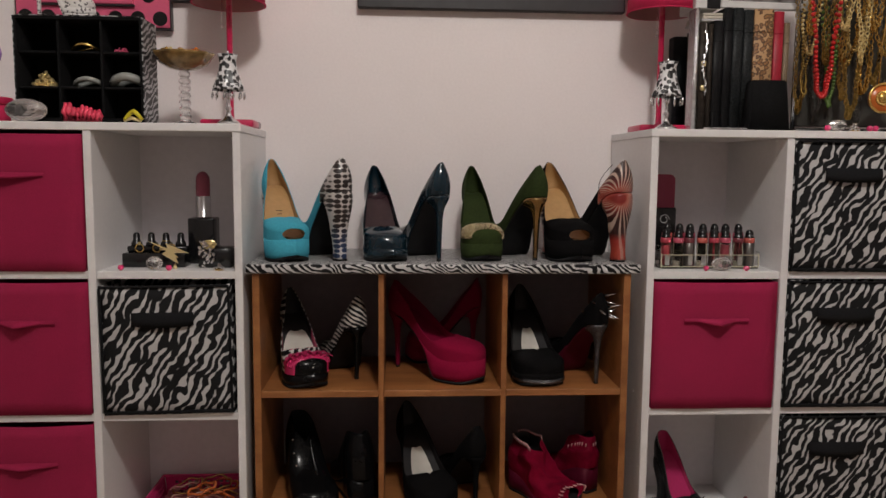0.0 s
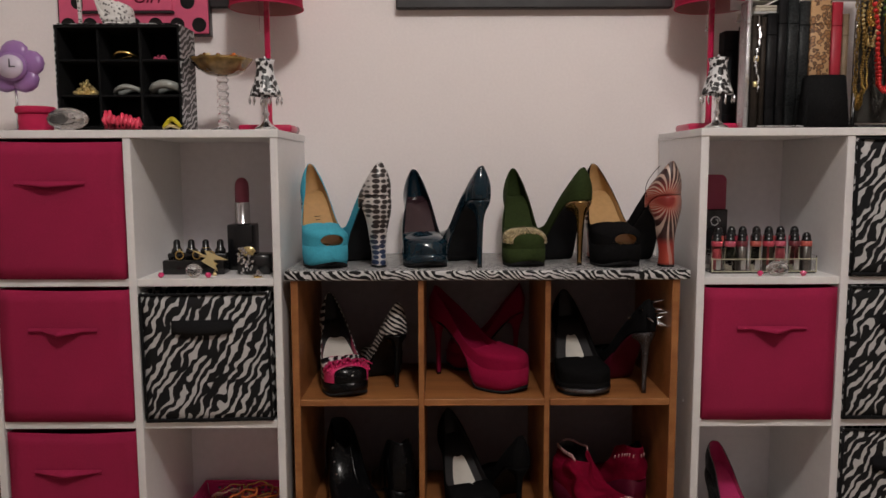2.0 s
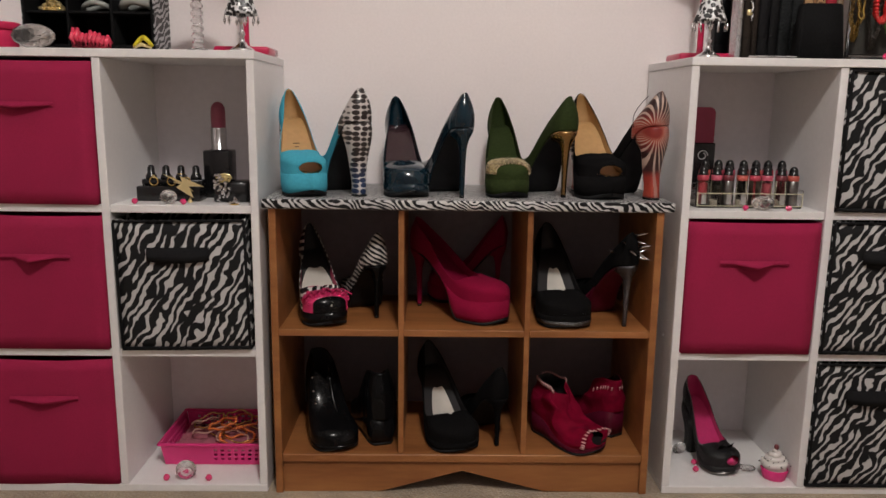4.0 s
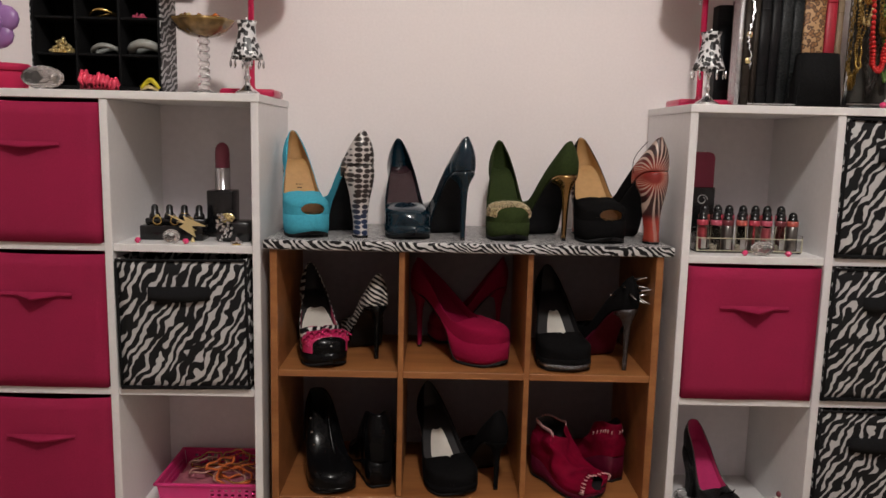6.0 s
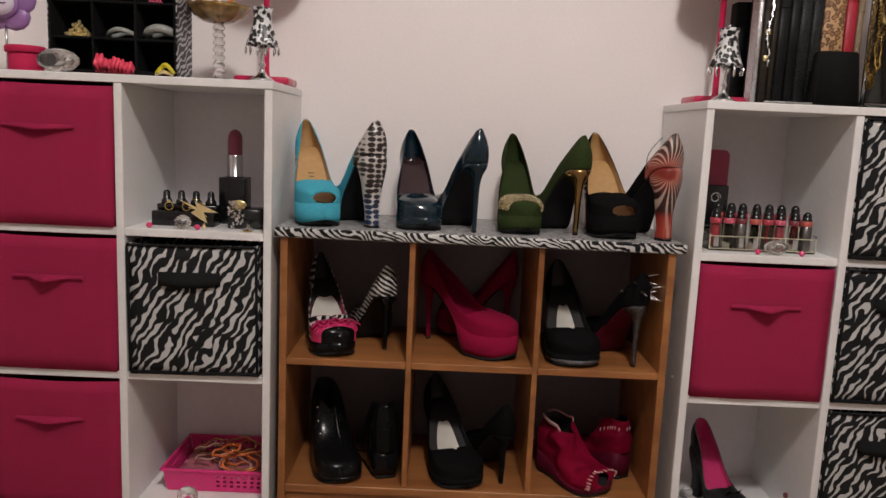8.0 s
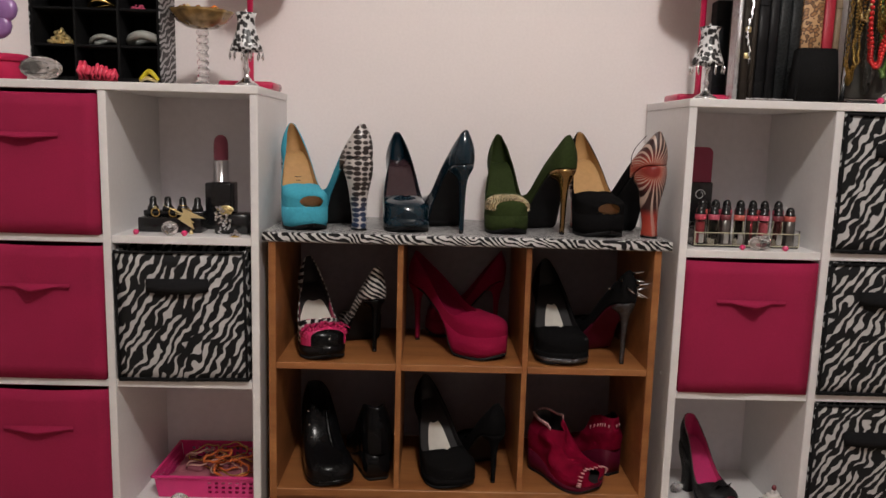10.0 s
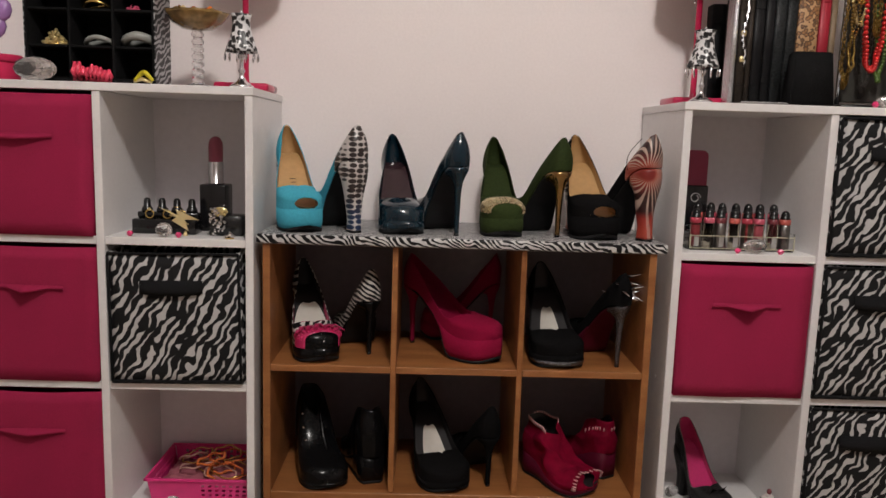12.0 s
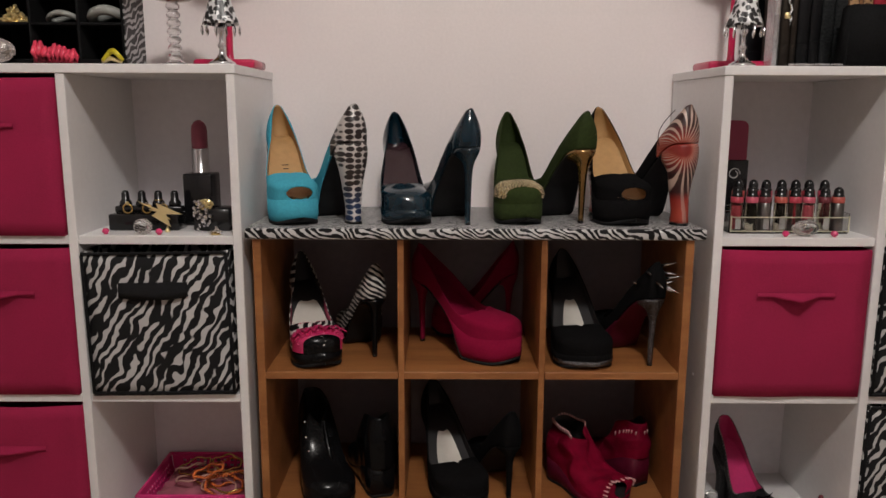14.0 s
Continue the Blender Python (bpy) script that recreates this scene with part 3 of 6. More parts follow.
HOTLINER = surface("hot_pink_velvet", (0.50, 0.015, 0.13), 0.7, vary=0.1, grain=200, sheen=0.2)
BLUE = surface("turquoise_suede", (0.055, 0.34, 0.45), 0.85, vary=0.12, grain=220, bump=0.25, spec=0.2)
TAN = surface("tan_leather", (0.46, 0.27, 0.11), 0.5, vary=0.10, grain=90, bump=0.08)
TEAL = surface("dark_teal_patent", (0.004, 0.017, 0.028), 0.14, vary=0.3, grain=30, stain=20, bump=0.03, spec=0.4, coat=0.3)
OLIVE = surface("olive_suede", (0.021, 0.033, 0.007), 0.85, vary=0.25, grain=200, bump=0.3, spec=0.2)
BLACKSUEDE = surface("black_suede", (0.0055, 0.0052, 0.0055), 0.95, vary=0.3, grain=240, bump=0.3, spec=0.04)
BLACKLEATHER = surface("black_leather", (0.004, 0.004, 0.0045), 0.17, vary=0.2, grain=70, bump=0.10, spec=0.16)
BLACKSOLE = surface("black_sole", (0.010, 0.010, 0.011), 0.6, vary=0.2, spec=0.2)
# dark linings, and the painted shade on the silver insoles
DARKLINING_SHADE = surface("dark_lining_insole_shade", (0.012, 0.010, 0.011), 0.6, vary=0.15)
# silver of the insoles, laid only where they shine in the light
SILVERSOLE = surface("silver_insole", (0.90, 0.86, 0.78), 0.22, metal=0.35, vary=0.06, bump=0.02)
PURPLESOLE = surface("plum_insole", (0.035, 0.016, 0.020), 0.25, vary=0.1)
MAGENTA = surface("magenta_suede", (0.225, 0.002, 0.032), 0.85, vary=0.10, grain=230, bump=0.2, spec=0.2)
PINKSATIN = surface("pink_satin", (0.50, 0.02, 0.11), 0.3, vary=0.1, grain=40, bump=0.1, coat=0.2)
REDLEATHER = surface("crimson_leather", (0.16, 0.0012, 0.017), 0.75, vary=0.3, grain=45, stain=14, bump=0.35, depth=0.003, spec=0.08)
REDSOLE = surface("plum_sole", (0.085, 0.003, 0.016), 0.6, vary=0.15, spec=0.15)
GLITTER = surface("dark_glitter", (0.13, 0.13, 0.145), 0.25, metal=1.0, vary=0.9, grain=700, stain=500, bump=0.9, depth=0.002)
ZEBRASATIN = pattern("zebra_satin", (0.010, 0.010, 0.012), (0.66, 0.63, 0.60), 0.0085, angle=55, wobble=0.004, wobble_scale=22, cut=0.6, rough=0.35)


def scale_spots(name, scale, top, low, line, rough=0.35):
    """Printed scales: rows of dark ovals in a pale net, turning blue towards the foot."""
    m, n, l, b = base_material(name, rough)
    tc = n.new("ShaderNodeTexCoord")
    mp = n.new("ShaderNodeMapping")
    mp.inputs["Scale"].default_value = scale
    l.new(tc.outputs["Object"], mp.inputs["Vector"])
    vor = n.new("ShaderNodeTexVoronoi")
    socket(vor, "Scale", 1.0), socket(vor, "Randomness", 0.28)
    l.new(mp.outputs[0], vor.inputs["Vector"])
    sep = n.new("ShaderNodeSeparateXYZ")
    l.new(tc.outputs["Object"], sep.inputs[0])
    down = n.new("ShaderNodeMapRange")
    socket(down, "From Min", 0.030), socket(down, "From Max", 0.075)
    l.new(sep.outputs[2], down.inputs["Value"])
    dark = n.new("ShaderNodeMix")
    dark.data_type = "RGBA"
    dark.inputs[6].default_value, dark.inputs[7].default_value = (*low, 1), (*top, 1)
    l.new(down.outputs[0], dark.inputs[0])
    cut = n.new("ShaderNodeMapRange")
    socket(cut, "From Min", 0.44), socket(cut, "From Max", 0.52)
    l.new(vor.outputs["Distance"], cut.inputs["Value"])
    mix = n.new("ShaderNodeMix")
    mix.data_type = "RGBA"
    mix.inputs[7].default_value = (*line, 1)
    l.new(cut.outputs[0], mix.inputs[0]), l.new(dark.outputs[2], mix.inputs[6])
    l.new(mix.outputs[2], b.inputs["Base Color"])
    return m


SNAKE = scale_spots("scale_print", (64, 22, 96), (0.020, 0.013, 0.012), (0.012, 0.030, 0.085), (0.56, 0.52, 0.50))


def fan_print(name, centre, rays, rough=0.4):
    """A printed fan: pale and dark red rays round a red eye."""
    m, n, l, b = base_material(name, rough)
    tc = n.new("ShaderNodeTexCoord")
    wob = n.new("ShaderNodeTexNoise")
    socket(wob, "Scale", 60.0)
    l.new(tc.outputs["Object"], wob.inputs["Vector"])
    sep = n.new("ShaderNodeSeparateXYZ")
    l.new(tc.outputs["Object"], sep.inputs[0])

    def maths(op, a, c):
        k = n.new("ShaderNodeMath")
        k.operation = op
        for i, v in enumerate((a, c)):
            if isinstance(v, (int, float)):
                k.inputs[i].default_value = v
            else:
                l.new(v, k.inputs[i])
        return k.outputs[0]

    dx, dz = maths("SUBTRACT", sep.outputs[0], centre[0]), maths("SUBTRACT", sep.outputs[2], centre[1])
    turn = maths("ARCTAN2", dz, dx)
    far = maths("SQRT", maths("ADD", maths("MULTIPLY", dx, dx), maths("MULTIPLY", dz, dz)), 0.0)
    ripple = maths("ADD", maths("MULTIPLY", turn, rays), maths("MULTIPLY", wob.outputs["Fac"], 1.2))
    ray = maths("SINE", ripple, 0.0)
    spread = n.new("ShaderNodeMapRange")
    socket(spread, "From Min", 0.25), socket(spread, "From Max", 0.55)
    l.new(ray, spread.inputs["Value"])
    ramp = n.new("ShaderNodeValToRGB")
    e = ramp.color_ramp.elements
    e[0].position, e[0].color = 0.08, (0.20, 0.016, 0.012, 1)
    e[1].position, e[1].color = 0.92, (0.36, 0.050, 0.030, 1)
    for p, c in ((0.16, (0.34, 0.040, 0.016, 1)), (0.24, (0.16, 0.012, 0.012, 1)), (0.36, (0.030, 0.010, 0.010, 1)), (0.62, (0.035, 0.010, 0.010, 1)), (0.74, (0.30, 0.030, 0.022, 1))):
        k = e.new(p)
        k.color = c
    l.new(maths("MULTIPLY", far, 8.0), ramp.inputs["Fac"])
    gate = n.new("ShaderNodeMapRange")
    socket(gate, "From Min", 0.012), socket(gate, "From Max", 0.020)
    l.new(far, gate.inputs["Value"])
    fade = n.new("ShaderNodeMapRange")
    socket(fade, "From Min", 0.062), socket(fade, "From Max", 0.085), socket(fade, "To Min", 1.0), socket(fade, "To Max", 0.45)
    l.new(far, fade.inputs["Value"])
    mix = n.new("ShaderNodeMix")
    mix.data_type = "RGBA"
    l.new(maths("MULTIPLY", spread.outputs[0], maths("MULTIPLY", gate.outputs[0], fade.outputs[0])), mix.inputs[0])
    l.new(ramp.outputs["Color"], mix.inputs[6])
    mix.inputs[7].default_value = (0.50, 0.37, 0.31, 1)
    l.new(mix.outputs[2], b.inputs["Base Color"])
    return m


FEATHER = fan_print("red_fan_print", (-0.016, 0.138), 38)


blue = (BLUE, TAN, BLUE, BLACKSOLE, SNAKE)
PEEP = (0.0240, 0.0120, 0.0135, 0.80)
shoe("turquoise suede peep-toe platform pump with tan lining", (-0.257, -0.294), (-0.339, -0.095), TOP, 0.148, 0.045, blue, "wrap", PEEP, BLUE, "turquoise pumps", wide=1.02)
shoe("turquoise platform pump turned to show its scale-print heel", (-0.258, -0.075), (-0.158, -0.276), TOP, 0.150, 0.034, blue, "wrap", PEEP, SNAKE, "turquoise pumps", wide=1.1)
teal = (TEAL, PURPLESOLE, TEAL, BLACKSOLE, TEAL)
shoe("dark teal patent platform pump facing forward", (-0.056, -0.290), (-0.104, -0.098), TOP, 0.135, 0.026, teal, "stiletto", None, None, "teal pumps", wide=1.06)
shoe("dark teal patent stiletto pump seen from its heel", (-0.030, -0.080), (0.048, -0.292), TOP, 0.142, 0.026, teal, "stiletto", None, None, "teal pumps")
BRONZE = surface("bronze_metal", (0.36, 0.23, 0.10), 0.2, metal=1.0, vary=0.15, grain=40, bump=0.04)
olive = (OLIVE, OLIVE, OLIVE, BLACKSOLE, BRONZE)
OL, OLAST = shoe("olive green suede pump with a jewelled gold band", (0.146, -0.282), (0.122, -0.092), TOP, 0.136, 0.036, olive, "stiletto", None, None, "olive pumps")
shoe("olive green suede pump with metallic gold stiletto heel", (0.180, -0.075), (0.260, -0.262), TOP, 0.138, 0.030, olive, "stiletto", None, None, "olive pumps", wide=1.08)
brown = (BLACKSUEDE, TAN, BLACKSUEDE, BLACKSOLE, FEATHER)
shoe("black suede peep-toe platform pump with tan lining", (0.341, -0.292), (0.302, -0.095), TOP, 0.146, 0.045, brown, "wrap", PEEP, BLACKSUEDE, "feather-print pumps", wide=1.12)
FE, FLAST = shoe("black platform pump turned to show its red feather-print heel", (0.352, -0.085), (0.438, -0.284), TOP, 0.150, 0.034, brown, "wrap", PEEP, FEATHER, "feather-print pumps", wide=1.1)

zeb = (ZEBRASATIN, SILVERSOLE, BLACKLEATHER, BLACKSOLE, BLACKLEATHER)
S2 = 0.3615
ZB, ZLAST = shoe("zebra satin platform pump with pink ruffled bow", (-0.221, -0.300), (-0.300, -0.105), S2, 0.122, 0.030, zeb, "stiletto", None, None, "zebra pumps", wide=1.08, patch=0.9)
shoe("zebra satin pump with black heel, turned away", (-0.205, -0.062), (-0.128, -0.240), S2, 0.120, 0.024, (ZEBRASATIN, DARKLINING_SHADE, BLACKLEATHER, BLACKSOLE, BLACKLEATHER), "stiletto", None, None, "zebra pumps")
mag = (MAGENTA, MAGENTA, MAGENTA, BLACKSOLE, MAGENTA)
shoe("magenta suede platform stiletto pump standing sideways", (0.140, -0.262), (-0.062, -0.105), S2, 0.138, 0.050, mag, "stiletto", None, None, "magenta pumps", wide=1.12)
shoe("magenta suede platform stiletto pump in the shade behind its pair", (-0.025, -0.062), (0.156, -0.058), S2, 0.135, 0.040, mag, "stiletto", None, None, "magenta pumps", wide=0.9)
spk = (BLACKSUEDE, SILVERSOLE, BLACKSUEDE, BLACKSOLE, GLITTER)
BP, BPLAST = shoe("black suede platform pump with shiny pale insole", (0.276, -0.304), (0.238, -0.100), S2, 0.128, 0.026, spk, "stiletto", None, None, "spiked black pumps", wide=1.26)
part("toe_strip", sole_rings(BPLAST, lambda u: 0.007 + 0.010 * max(0.0, u - 0.85), lambda u: 0.016 + 0.010 * max(0.0, u - 0.85), 0.0014, 0.72, 1.0), GLITTER, BP, "dark glitter strip round the platform")
SK, SKLAST = shoe("black suede pump with spiked heel and glitter stiletto", (0.318, -0.085), (0.394, -0.290), S2, 0.135, 0.028, (BLACKSUEDE, DARKLINING_SHADE, REDSOLE, REDSOLE, GLITTER), "stiletto", None, None, "spiked black pumps")
S3 = 0.0885
oxf = (BLACKLEATHER, DARKLINING_SHADE, BLACKLEATHER, BLACKSOLE, BLACKLEATHER)
OX, OXLAST = shoe("black leather heeled ankle boot with metal eyelets", (-0.200, -0.304), (-0.290, -0.112), S3, 0.075, 0.014, oxf, "block", None, None, "black ankle boots", "ankle boot", "boot", 1.15, tall=0.84, name="ankle_boot")
shoe("black leather ankle boot turned with its heel outward", (-0.170, -0.085), (-0.120, -0.272), S3, 0.060, 0.014, oxf, "block", None, None, "black ankle boots", "ankle boot", "boot", 1.18, tall=0.86, name="ankle_boot", wedge=True)
blk = (BLACKSUEDE, SILVERSOLE, BLACKSUEDE, BLACKSOLE, BLACKSUEDE)
shoe("black suede pump with a painted lit patch on its silver insole", (0.056, -0.307), (-0.030, -0.102), S3, 0.122, 0.022, blk, "stiletto", None, None, "black suede pumps", wide=1.26, patch=0.54)
shoe("black suede pump turned away in the shade", (0.074, -0.085), (0.132, -0.285), S3, 0.115, 0.020, (BLACKSUEDE, DARKLINING_SHADE, BLACKSUEDE, BLACKSOLE, BLACKSUEDE), "stiletto", None, None, "black suede pumps")
redb = (REDLEATHER, DARKLINING_SHADE, REDSOLE, BLACKSOLE, REDLEATHER)
RB, RBLAST = shoe("crumpled crimson leather peep-toe boot with pale frayed stitching", (0.346, -0.300), (0.222, -0.165), S3, 0.050, 0.016, redb, "block", (0.022, 0.011, 0.016, 0.85), None, "crimson boots", "ankle boot", "boot", 1.18, 0.012, 2.0, 0.66, name="ankle_boot", wedge=True)
RC, RCLAST = shoe("crumpled crimson leather boot standing behind its pair", (0.315, -0.075), (0.402, -0.220), S3, 0.060, 0.016, redb, "block", None, None, "crimson boots", "ankle boot", "boot", 1.05, 0.010, 5.0, 0.62, name="ankle_boot", wedge=True)


def band_on(ob, last, u0, u1, name, material, label, size=0.0032, rows=3, a0=1.5):
    """Small stones set across the vamp."""
    bm = bmesh.new()
    rnd = random.Random(4)
    for r in range(rows):
        for i in range(34):
            a = -math.pi + 2 * math.pi * i / 34 + r * 0.09
            if abs(a) < a0:
                continue
            u = u0 + (u1 - u0) * r / max(1, rows - 1)
            p = last.point(u, a, 0.001)
            ball(size * rnd.uniform(0.7, 1.1), p, bm, sub=1)
    part(name, bm, material, ob, label, smooth=False)


STONES = surface("gold_stones", (0.78, 0.68, 0.46), 0.2, metal=1.0, vary=0.8, grain=300, stain=200, bump=0.6, depth=0.002)
band_on(OL, OLAST, 0.76, 0.92, "jewelled_band", STONES, "pale gold band of sparkling stones", 0.0031, 9, 1.15)
part("strap", tube([FLAST.point(0.10, -1.9) + Vector((-0.020 * math.sin(k) - 0.004, 0.010 * k, 0.012 - 0.024 * k)) for k in [i * 3.0 / 14 for i in range(15)]], 0.0008, 6), PURPLESOLE, FE, "thin loose ankle strap")

# pink bow on the zebra pump
bow = bmesh.new()
for i in range(7):
    a = -math.pi + (i - 3) * 0.33
    p = ZLAST.point(0.86 - 0.02 * (i % 2), a, 0.004)
    ring = []
    rings = []
    for s in range(9):
        t = s / 8 * math.pi
        rings.append([p + Vector((0.011 * math.cos(t), 0.008 * v + 0.004 * math.sin(3 * t), 0.006 * math.sin(t) + 0.002 * v * math.sin(5 * t))) for v in (-1, -0.3, 0.3, 1)])
    skin(bow, rings, closed=False)
part("toe_band", upper_mesh(ZLAST, 0.80, 0.93, None, n=10, grow=0.0016), PINKSATIN, ZB, "ruched pink satin band", solid=0.0008)
part("toe_cap", upper_mesh(ZLAST, 0.925, 1.0, None, n=12, grow=0.0010), BLACKLEATHER, ZB, "black toe cap", solid=0.0008)
for i in range(70):
    p = ZLAST.point(0.805 + 0.10 * ((i * 0.618) % 1), -math.pi + 1.7 * (((i * 0.414) % 1) - 0.5) * 2, 0.002)
    ball(0.0026 + 0.0016 * ((i * 0.77) % 1), p, bow, sub=1)
part("bow", bow, PINKSATIN, ZB, "ruffled pink satin bow", solid=0.0008)
part("inner_side", upper_mesh(ZLAST, 0.40, 0.72, None, n=14, grow=-0.0022), PINKSATIN, ZB, "pink satin lining")
# spikes
for u, a in ((0.01, 1.0), (0.01, -1.2), (0.03, 1.9), (0.05, 1.35), (0.08, 1.75), (0.12, 1.2), (0.06, -1.7), (0.14, -1.4), (0.16, 1.6), (0.10, 0.9)):
    p = SKLAST.point(u, a)
    c = Vector((0, 0.05, SKLAST.bed(u) + 0.03))
    d = (p - c)
    d.z *= 0.2
    d.normalize()
    d.z = 0.35 * math.sin(u * 90 + a * 3)
    part("spike", tube([p - d * 0.003, p + d * 0.006, p + d * 0.032], [0.0034, 0.0030, 0.0003], 8), CHROME, SK, "silver cone spike")
# eyelets and tongue on the ankle boot
for k, u in enumerate((0.42, 0.50, 0.58)):
    part("eyelet", ball(0.0032, OXLAST.point(u, 2.35 + 0.1 * k, 0.0006), scale=(1, 1, 0.8)), CHROME, OX)
part("lace_flap", tube([OXLAST.point(u, -2.95, 0.001) for u in (0.40, 0.48, 0.56, 0.64, 0.70)], [0.002, 0.004, 0.005, 0.004, 0.002], 8), BLACKLEATHER, OX)
FRAY = surface("frayed_thread", (0.62, 0.34, 0.34), 0.7, vary=0.3, grain=200)
fr = bmesh.new()
for i in range(26):
    a = -math.pi + 2 * math.pi * i / 26
    p = RBLAST.point(0.90, a, 0.0012)
    if abs(a) > 0.9:
        tube([p + Vector((0, -0.004, 0)), p + Vector((0, 0.006, 0.001))], 0.0017, 5, fr)
part("toe_stitching", fr, FRAY, RB, "pale frayed stitching")
fr = bmesh.new()
for s in (-1, 1):
    for i in range(14):
        u = 0.02 + 0.36 * i / 13
        p = RBLAST.point(u, s * curve(BOOT_OPEN, u) * 0.985, 0.0012)
        tube([p + Vector((0, 0, -0.004)), p + Vector((0.001, 0, 0.005))], 0.0017, 5, fr)
part("cuff_stitching", fr, FRAY, RB, "pale frayed stitching")
fr = bmesh.new()
for sd in (-1, 1):
    for i in range(8):
        p = RCLAST.point(0.004 + 0.30 * i / 7, sd * 1.72, 0.0016)
        tube([p + Vector((0, 0, -0.004)), p + Vector((0, -0.001, 0.004))], 0.0015, 5, fr)
part("cuff_stitching", fr, FRAY, RC, "pale frayed stitching")

# ---- on the organizers ----
UP = 0.9115
LAMPSHADE_IN = surface("lampshade_inside", (0.42, 0.20, 0.20), 0.8, vary=0.05)
POLKA_PINK = surface("pink_lacquer", (0.66, 0.10, 0.20), 0.5, vary=0.06, bump=0.03)
PURPLE = surface("lilac_plastic", (0.33, 0.17, 0.42), 0.3, vary=0.06, coat=0.3)
CORAL = surface("coral_plastic", (0.78, 0.06, 0.12), 0.4, vary=0.1)
YELLOW = surface("yellow_plastic", (0.62, 0.52, 0.02), 0.4, vary=0.1)
ZEBRASILVER = pattern("zebra_foil", (0.012, 0.012, 0.012), (0.45, 0.45, 0.46), 0.012, angle=65, wobble=0.007, wobble_scale=40, cut=0.62, rough=0.35, axis="YZ")
PICTURE = surface("grey_print", (0.42, 0.40, 0.43), 0.3, vary=0.25, grain=12, stain=3, bump=0)
FRAMEBLACK = surface("black_frame_wood", (0.022, 0.019, 0.021), 0.4, vary=0.2)
SILVERFRAME = surface("white_silver_frame", (0.66, 0.65, 0.64), 0.35, vary=0.08, grain=30)
LEOPARD = spots("leopard_cloth", (0.46, 0.27, 0.13), (0.030, 0.014, 0.009), 105, 0.52, 0.6, ring=(0.30, 0.14, 0.05))
LIPPINK = surface("mauve_lipstick", (0.32, 0.070, 0.115), 0.35, vary=0.08)


def table_lamp(x, y):
    ob = thing("table_lamp", "raspberry table lamp with drum shade and rectangular base", "lamp", pose(x, y, UP), "raspberry table lamps")
    part("base", box(0.116, 0.10, 0.017, (0, 0, 0.0085), 0.006, 3), LAMPRED, ob)
    part("pole", lathe([(0.012, 0.017), (0.0075, 0.021), (0.0065, 0.03), (0.0065, 0.33), (0.012, 0.335), (0.012, 0.36)], 16), LAMPRED, ob)
    part("socket", lathe([(0.014, 0.30), (0.016, 0.305), (0.016, 0.345), (0.012, 0.35)], 16), BLACKGLOSS, ob)
    bm = bmesh.new()
    skin(bm, [[(r * math.cos(2 * math.pi * i / 48), r * math.sin(2 * math.pi * i / 48), z) for i in range(48)] for r, z in ((0.079, 0.270), (0.078, 0.30), (0.074, 0.37), (0.070, 0.43))])
    shade = part("shade", bm, SHADERED, ob, solid=0.0016, inner=LAMPSHADE_IN)
    for r, z in ((0.0795, 0.271), (0.0705, 0.429)):
        part("rim", tube([(r * math.cos(2 * math.pi * i / 48), r * math.sin(2 * math.pi * i / 48), z) for i in range(48)], 0.0016, 6, closed=True), SHADERED, shade)
    for k in range(3):
        a = 2.1 * k + 0.3
        part("spider_arm", tube([(0, 0, 0.36), (0.074 * math.cos(a), 0.074 * math.sin(a), 0.372)], 0.0012, 6), CHROME, ob)
    part("pull_chain", tube([(-0.014, -0.010, 0.30), (-0.014, -0.011, 0.25), (-0.0142, -0.011, 0.222)], 0.0008, 5), CHROME, ob)
    part("pull_knob", ball(0.0032, (-0.0142, -0.011, 0.219)), CHROME, ob)
    return ob


table_lamp(-0.420, -0.118)
table_lamp(0.556, -0.118)


def mini_lamp(x, y, turn=0):
    ob = thing("miniature_lamp", "miniature chrome lamp ornament with cow-print shade and crystal drops", "ornament", pose(x, y, UP, 0, 0, turn) @ Matrix.Diagonal((0.9, 0.9, 0.94, 1)), "miniature lamps")
    part("base", lathe([(0.026, 0), (0.026, 0.003), (0.020, 0.007), (0.012, 0.012), (0.006, 0.020), (0.0045, 0.028), (0.008, 0.034), (0.0045, 0.040),
                        (0.004, 0.055), (0.009, 0.064), (0.0045, 0.072), (0.003, 0.082)], 20), CHROME, ob)
    bm = bmesh.new()
    prof = [(0.034, 0.072), (0.0325, 0.079), (0.027, 0.094), (0.0215, 0.112), (0.0185, 0.130), (0.0195, 0.140), (0.0225, 0.148)]
    rings = []
    for r, z in prof:
        rings.append([(r * (1 + 0.05 * math.cos(8 * 2 * math.pi * i / 40) * (0.150 - z) * 14) * math.cos(2 * math.pi * i / 40),
                       r * (1 + 0.05 * math.cos(8 * 2 * math.pi * i / 40) * (0.150 - z) * 14) * math.sin(2 * math.pi * i / 40), z) for i in range(40)])
    skin(bm, rings)
    sh = part("shade", bm, COW, ob, "black and white cow-print shade", solid=0.0012)
    part("finial", lathe([(0.021, 0.144), (0.012, 0.149), (0.003, 0.151), (0.0035, 0.154), (0.0005, 0.157)], 14), CHROME, ob)
    for i in range(12):
        a = 2 * math.pi * i / 12
        x1, y1 = 0.036 * math.cos(a), 0.036 * math.sin(a)
        part("crystal_drop", lathe([(0.0004, 0), (0.0024, -0.006), (0.0028, -0.011), (0.0006, -0.017)], 6, (x1, y1, 0.070)), CRYSTAL if i % 2 else CHROME, sh, smooth=False)
    return ob


mini_lamp(-0.391, -0.276)
mini_lamp(0.518, -0.276, 40)

